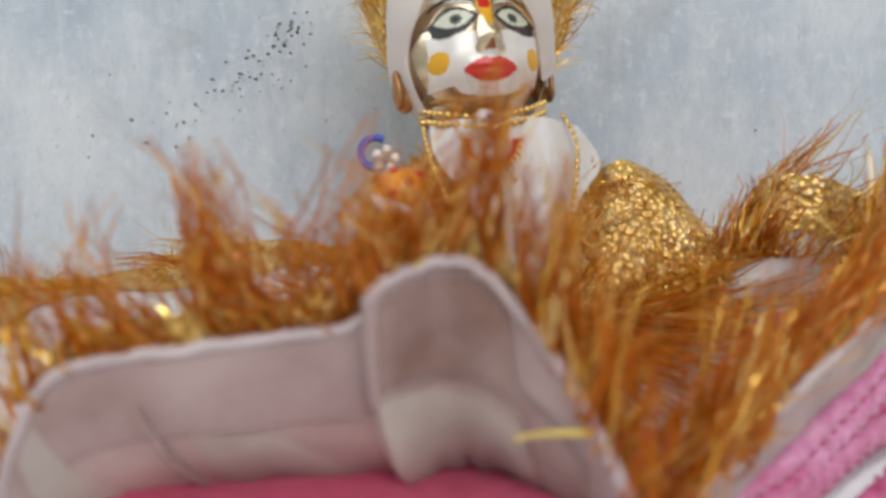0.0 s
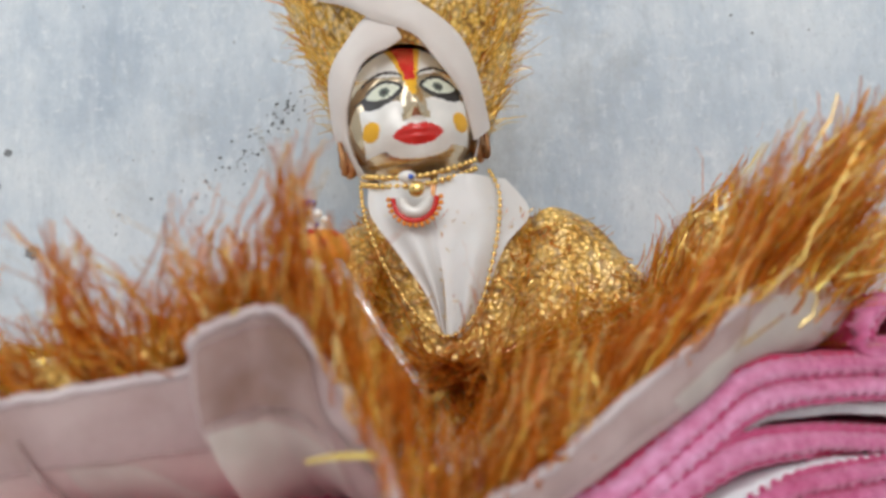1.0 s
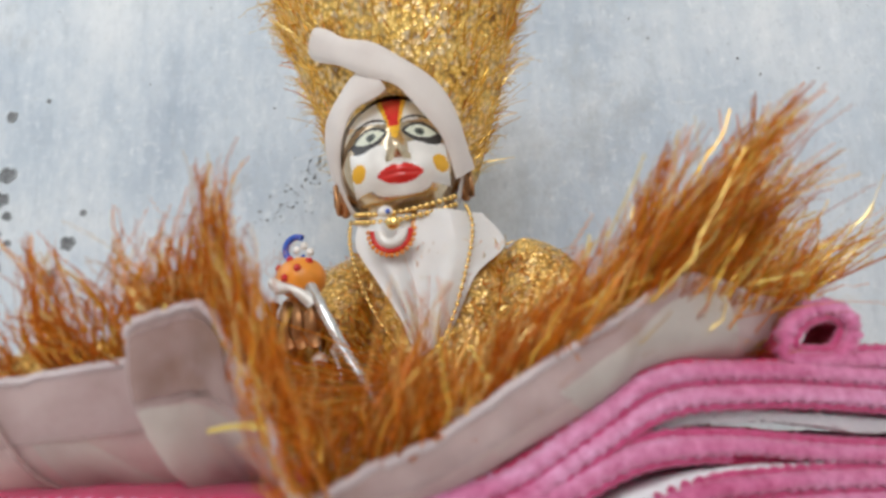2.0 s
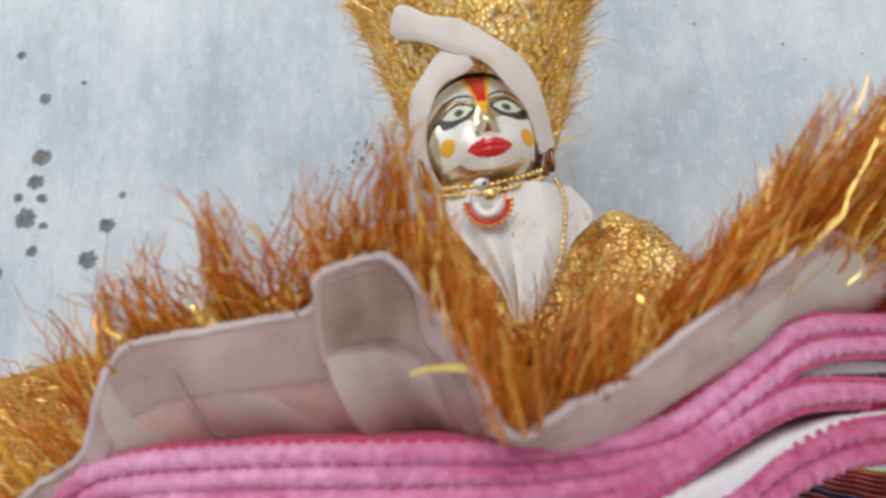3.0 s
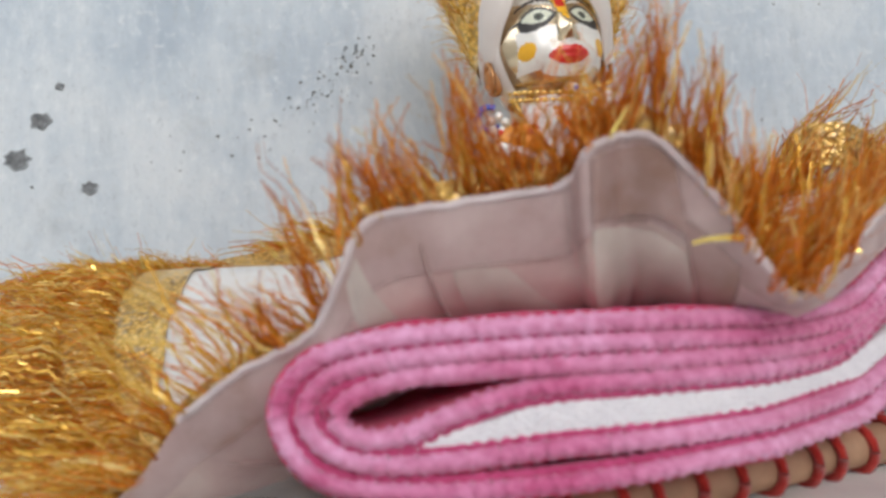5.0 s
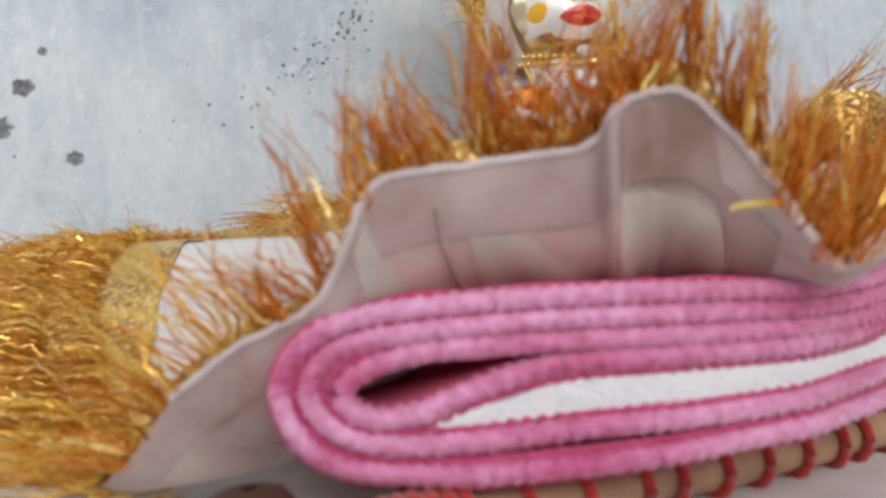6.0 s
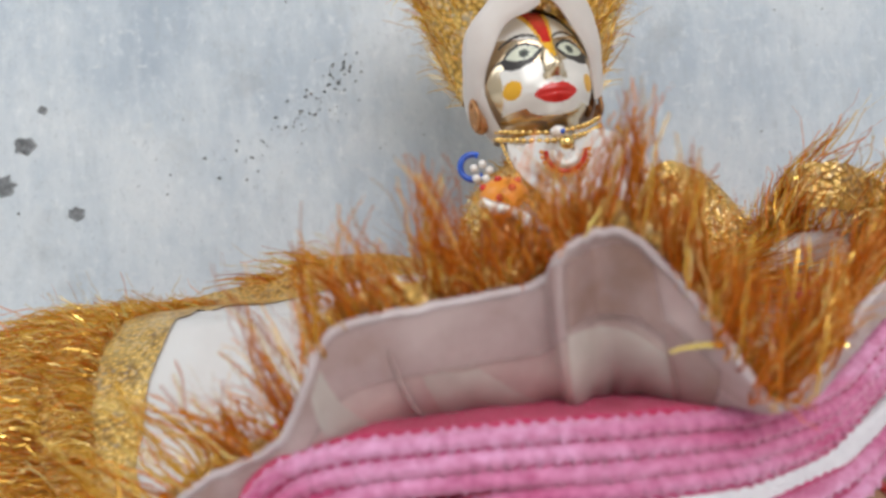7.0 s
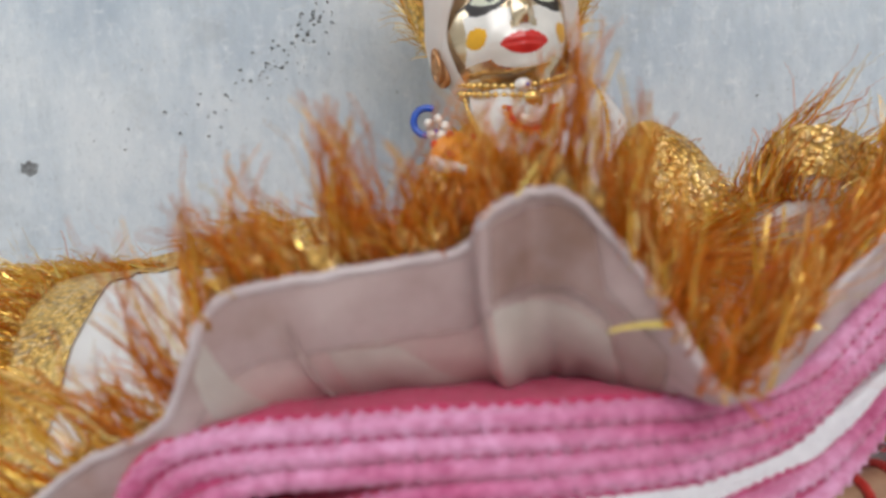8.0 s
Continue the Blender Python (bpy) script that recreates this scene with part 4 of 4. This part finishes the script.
# ---- turban ----
turban = thing("turban", "tall flared gold tinsel turban with a cream cloth band", "turban", (0.017, 0.32, 0.225))
TB = Matrix.Translation((-0.017, -0.32, -0.225))


def turban_ring(u, grow=0.0):
    c = Vector((0.013, 0.331, 0.205)).lerp(Vector((0.008, 0.330, 0.335)), u)
    r = 0.0385 + 0.042 * u ** 0.85 + grow
    return [c + Vector((r * math.cos(a) * (1 + 0.03 * math.sin(7 * a + 5 * u)), 0.72 * r * math.sin(a), 0.006 * math.cos(a + 2) - (0.040 * (1 - u) ** 1.5 * min(0.0, math.sin(a))))) for a in [2 * math.pi * j / 56 for j in range(56)]]


part("crown", local(Geo().grid([turban_ring(k / 24) for k in range(25)] + [[Vector((0.008, 0.330, 0.325))] * 56], 0, True), TB).mesh("crown", [GOLD_HAT]), turban, "woven gold thread crown")
g = Geo()
q = random.Random(5)
for k in range(4200):
    u = q.random() ** 0.8
    ring = turban_ring(u, 0.0)
    j = q.randrange(56)
    p = ring[j]
    c = Vector((0.010, 0.330, p.z))
    o = (p - c).normalized()
    edge = abs(o.x) ** 3
    d = (Vector((0, 0, 0.75 + 0.6 * q.random())) + o * (0.25 + 0.9 * q.random() * edge) + Vector((q.gauss(0, 1), q.gauss(0, 1), q.gauss(0, 1))) * 0.35).normalized()
    sd = d.cross(Vector((q.gauss(0, 1), q.gauss(0, 1), q.gauss(0, 1)))).normalized()
    strand(g, p, d, sd, q.uniform(0.005, 0.013) * (1 + 1.7 * edge * q.random() ** 2), 0.0008, 1.0, q, 0 if q.random() < 0.9 else 1, 3)
tagged(part("tinsel", local(g, TB).mesh("tinsel", [FRINGE_GOLD, FRINGE]), turban, "loose gold tinsel threads"), kind="stuff")


cap_rows = []
for e in range(25):
    ph = math.pi * (e / 24 * 0.72 + 0.004)
    cap_rows.append([HEAD + HM @ Vector((0.0368 * math.sin(ph) * math.sin(th), 0.0005 - 0.0330 * math.sin(ph) * math.cos(th), 0.0440 * math.cos(ph))) for th in [radians(68 + 224 * j / 40) for j in range(41)]])
part("cap", local(Geo().grid(cap_rows), TB).mesh("cap", [BAND_CLOTH]), turban, "cream cloth cap under the crown")


def cloth_band(name, keys, width, label):
    """A band of cloth along keys (x, y, z), width across, bulged outwards."""
    line = [Vector(p) for p in curve(keys, 10)]
    g = Geo()
    rows, back = [], []
    for k, p in enumerate(line):
        d = (line[min(k + 1, len(line) - 1)] - line[max(k - 1, 0)]).normalized()
        o = Vector((p.x - 0.014, p.y - 0.335, 0)).normalized()
        s = d.cross(o).normalized()
        w = width * (0.9 + 0.1 * math.sin(k * 0.4))
        rows.append([p + s * w * (v - 0.5) + o * 0.0022 * (1 - (2 * v - 1) ** 4) for v in [j / 8 for j in range(9)]])
        back.append([p + s * w * (v - 0.5) - o * 0.001 for v in [j / 8 for j in range(9)]])
    g.grid(rows)
    g.grid(back[::-1])
    for e in (0, 8):
        g.grid([[r[e] for r in rows], [b[e] for b in back]])
    return part(name, local(g, TB).mesh(name, [BAND_CLOTH]), turban, label)


cloth_band("band", [(-0.0195, 0.316, 0.189), (-0.0215, 0.302, 0.208), (-0.0175, 0.291, 0.229), (-0.005, 0.2855, 0.2445), (0.012, 0.284, 0.2535)], 0.0205, "cream cloth band round the face")
cloth_band("band", [(-0.031, 0.293, 0.2855), (-0.013, 0.285, 0.2735), (0.008, 0.281, 0.2625), (0.030, 0.286, 0.2495), (0.0455, 0.299, 0.229), (0.0515, 0.315, 0.203)], 0.0190, "cream cloth band crossing the forehead")

# ---- sweet, ornaments ----
sweet = thing("sweet_ball", "orange ball of sweet with white icing and red dots", "sweet", (-0.0155, 0.2465, 0.128))
SB = Matrix.Translation((0.0155, -0.2465, -0.128))
part("ball", local(Geo().ball((-0.0155, 0.2465, 0.139), (0.0118, 0.0108, 0.0100), 0, 14), SB).mesh("ball", [ORANGE_PAINT]), sweet)
for a, e in ((200, 30), (245, 55), (285, 20), (320, 45), (255, -5)):
    v = Vector((math.cos(radians(a)) * math.cos(radians(e)) * 0.0116, math.sin(radians(a)) * math.cos(radians(e)) * 0.0106, math.sin(radians(e)) * 0.0098))
    part("dot", local(Geo().ball(Vector((-0.0155, 0.2465, 0.139)) + v, 0.0019, 0, 6), SB).mesh("dot", [RED_PAINT]), sweet)
part("icing", local(Geo().tube([(-0.0265, 0.240, 0.137), (-0.021, 0.2365, 0.1335), (-0.015, 0.2355, 0.133), (-0.009, 0.2365, 0.129), (-0.0065, 0.239, 0.126)], lambda u: 0.0026 + 0.0008 * math.sin(9 * u), 8), SB).mesh("icing", [FACE_WHITE]), sweet, "white icing")

flower = thing("flower_pin", "blue and white enamel ring flower", "ornament", (-0.027, 0.270, 0.148))
FB = Matrix.Translation((0.027, -0.270, -0.148))
part("ring", local(Geo().tube([Vector((-0.0275 + 0.0062 * math.cos(a), 0.266, 0.1575 + 0.0062 * math.sin(a))) for a in [radians(60 + 260 * j / 18) for j in range(19)]], 0.0017, 8), FB).mesh("ring", [BLUE]), flower)
for a in (10, 80, 150, 230, 300):
    part("petal", local(Geo().ball((-0.0235 + 0.004 * math.cos(radians(a)), 0.2645, 0.1545 + 0.004 * math.sin(radians(a))), (0.0022, 0.0014, 0.0022), 0, 6), FB).mesh("petal", [PEARL]), flower)


def bead_string(name, keys, r, gap, mat, label, category):
    line = [Vector(p) for p in curve(keys, 16)]
    t = thing(name, label, category, line[0])
    m = Matrix.Translation(-line[0])
    acc, bead_me = 0.0, None
    bead_me = Geo().ball((0, 0, 0), r, 0, 6).mesh("bead", [mat])
    part("cord", local(Geo().tube(line, r * 0.35, 5), m).mesh("cord", [mat]), t)
    for a, b in zip(line, line[1:]):
        acc += (b - a).length
        if acc >= gap:
            acc = 0
            ob = part("bead", bead_me, t)
            ob.location = b - line[0]
    return t


bead_string("bead_necklace", [(-0.010, 0.296, 0.178), (-0.006, 0.284, 0.160), (0.004, 0.276, 0.135), (0.020, 0.271, 0.110), (0.034, 0.269, 0.1005), (0.047, 0.271, 0.112), (0.056, 0.277, 0.140), (0.059, 0.287, 0.165), (0.054, 0.296, 0.180)], 0.0012, 0.0030, GOLD_BEAD, "long gold bead chain over the scarf", "necklace")
for dz, dy in ((0.0, 0.0), (-0.0045, -0.001)):
    bead_string("bead_collar", [(-0.012, 0.306, 0.183 + dz), (-0.002, 0.293 + dy, 0.179 + dz), (0.018, 0.286 + dy, 0.1765 + dz), (0.036, 0.290 + dy, 0.180 + dz), (0.048, 0.304, 0.187 + dz)], 0.0016, 0.0032, GOLD_BEAD, "gold bead collar round the neck", "necklace")
bead_string("bead_belt", [(0.004, 0.276, 0.094), (0.020, 0.268, 0.089), (0.036, 0.265, 0.088), (0.054, 0.268, 0.091), (0.068, 0.278, 0.097)], 0.0017, 0.0036, COPPER_BEAD, "copper bead belt at the waist", "belt")

pendant = thing("pendant", "white enamel crescent pendant edged with red and gold beads", "pendant", (0.020, 0.280, 0.168))
PB = Matrix.Translation((-0.020, -0.280, -0.168))
pc = Vector((0.0205, 0.2735, 0.1635))
for r0, r1, m, nm, dy in ((0.0035, 0.0088, FACE_WHITE, "crescent", 0.0), (0.0088, 0.0112, RED_PAINT, "rim", 0.0004)):
    rows = [[pc + Vector((r * math.cos(a), dy - 0.0014 * k, r * math.sin(a))) for a in [radians(175 + 190 * j / 24) for j in range(25)]] for r, k in ((r0, 0), (r0, 1), ((r0 + r1) / 2, 1.5), (r1, 1), (r1, 0))]
    part(nm, local(Geo().grid(rows), PB).mesh(nm, [m]), pendant)
for j in range(15):
    a = radians(178 + 184 * j / 14)
    part("bead", local(Geo().ball(pc + Vector((0.0122 * math.cos(a), -0.0008, 0.0122 * math.sin(a))), 0.0012, 0, 5), PB).mesh("bead", [ORANGE_PAINT]), pendant)
part("stone", local(Geo().ball(pc + Vector((0.001, -0.001, 0.0045)), (0.0038, 0.0026, 0.0038), 0, 8), PB).mesh("stone", [GOLD_BEAD]), pendant)
part("stone", local(Geo().ball(pc + Vector((-0.003, -0.001, 0.0105)), (0.0042, 0.0022, 0.0030), 0, 8), PB).mesh("stone", [PEARL]), pendant)
part("stone", local(Geo().ball(pc + Vector((-0.001, -0.0026, 0.0100)), 0.0014, 0, 6), PB).mesh("stone", [BLUE]), pendant)

flute = tagged(new("toy_flute", Geo().tube([(-0.009, 0.2415, 0.135), (0.008, 0.233, 0.110), (0.030, 0.224, 0.080)], lambda u: 0.0026 - 0.0006 * u, 10).mesh("toy_flute", [SILVER])), "thin silver toy flute resting on the lap", "flute")
for x, z in ((-0.006, 0.101), (0.003, 0.105)):
    drop = thing("pearl_drop", "white pearl drop hanging from a silver wire", "ornament", (x, 0.246, z), "pearl drops by the flute")
    part("pearl", Geo().ball((0, 0, 0), 0.0036, 0, 9).mesh("pearl", [PEARL]), drop)
    part("wire", Geo().tube([(0, 0, 0.003), (0.0003, -0.001, 0.008), (-0.001, 0.001, 0.014)], 0.0004, 5).mesh("wire", [SILVER]), drop)

# striped bangle on the raised arm, silver chain and sash ends on the lap
bangle = thing("bangle", "black and white beaded bangle on the raised arm", "bangle", (-0.0205, 0.262, 0.103))
for k in range(16):
    a = 2 * math.pi * k / 16
    b = part("bead", Geo().ball((0, 0, 0), 0.0023, 0, 6).mesh("bead", [BLACK_PAINT if k % 2 else PEARL]), bangle)
    b.location = (0.0115 * math.cos(a), 0.0115 * math.sin(a) * 0.8, 0.004 * math.sin(a))
bead_string("silver_chain", [(0.001, 0.246, 0.103), (0.006, 0.241, 0.094), (0.006, 0.239, 0.086), (0.000, 0.240, 0.080), (-0.006, 0.243, 0.079)], 0.0011, 0.0024, SILVER, "fine silver chain hanging over the lap", "chain")


def sash_end(x, y, z, w, l, lean):
    rows = []
    for k in range(10):
        u = k / 9
        rows.append([(x + lean * u + w * (v - 0.5) * (1 + 0.25 * u), y - 0.012 * u - 0.003 * math.cos(9 * v), z - l * u + 0.0015 * math.sin(6 * v + 3 * u)) for v in [j / 12 for j in range(13)]])
    g = Geo().grid(rows)
    return g.grid([[(a, b + 0.0012, c) for a, b, c in r] for r in rows][::-1])


sash = thing("sash", "short white satin sash ends tied at the waist", "sash", (0.045, 0.262, 0.085))
SS = Matrix.Translation((-0.045, -0.262, -0.085))
part("sash_end", local(sash_end(0.044, 0.256, 0.081, 0.011, 0.022, 0.002), SS).mesh("sash_end", [SATIN]), sash)
part("sash_end", local(sash_end(0.056, 0.257, 0.079, 0.009, 0.015, 0.006), SS).mesh("sash_end", [SATIN]), sash)
part("knot", local(Geo().ball((0.049, 0.258, 0.083), (0.007, 0.004, 0.004), 0, 8), SS).mesh("knot", [SATIN]), sash)
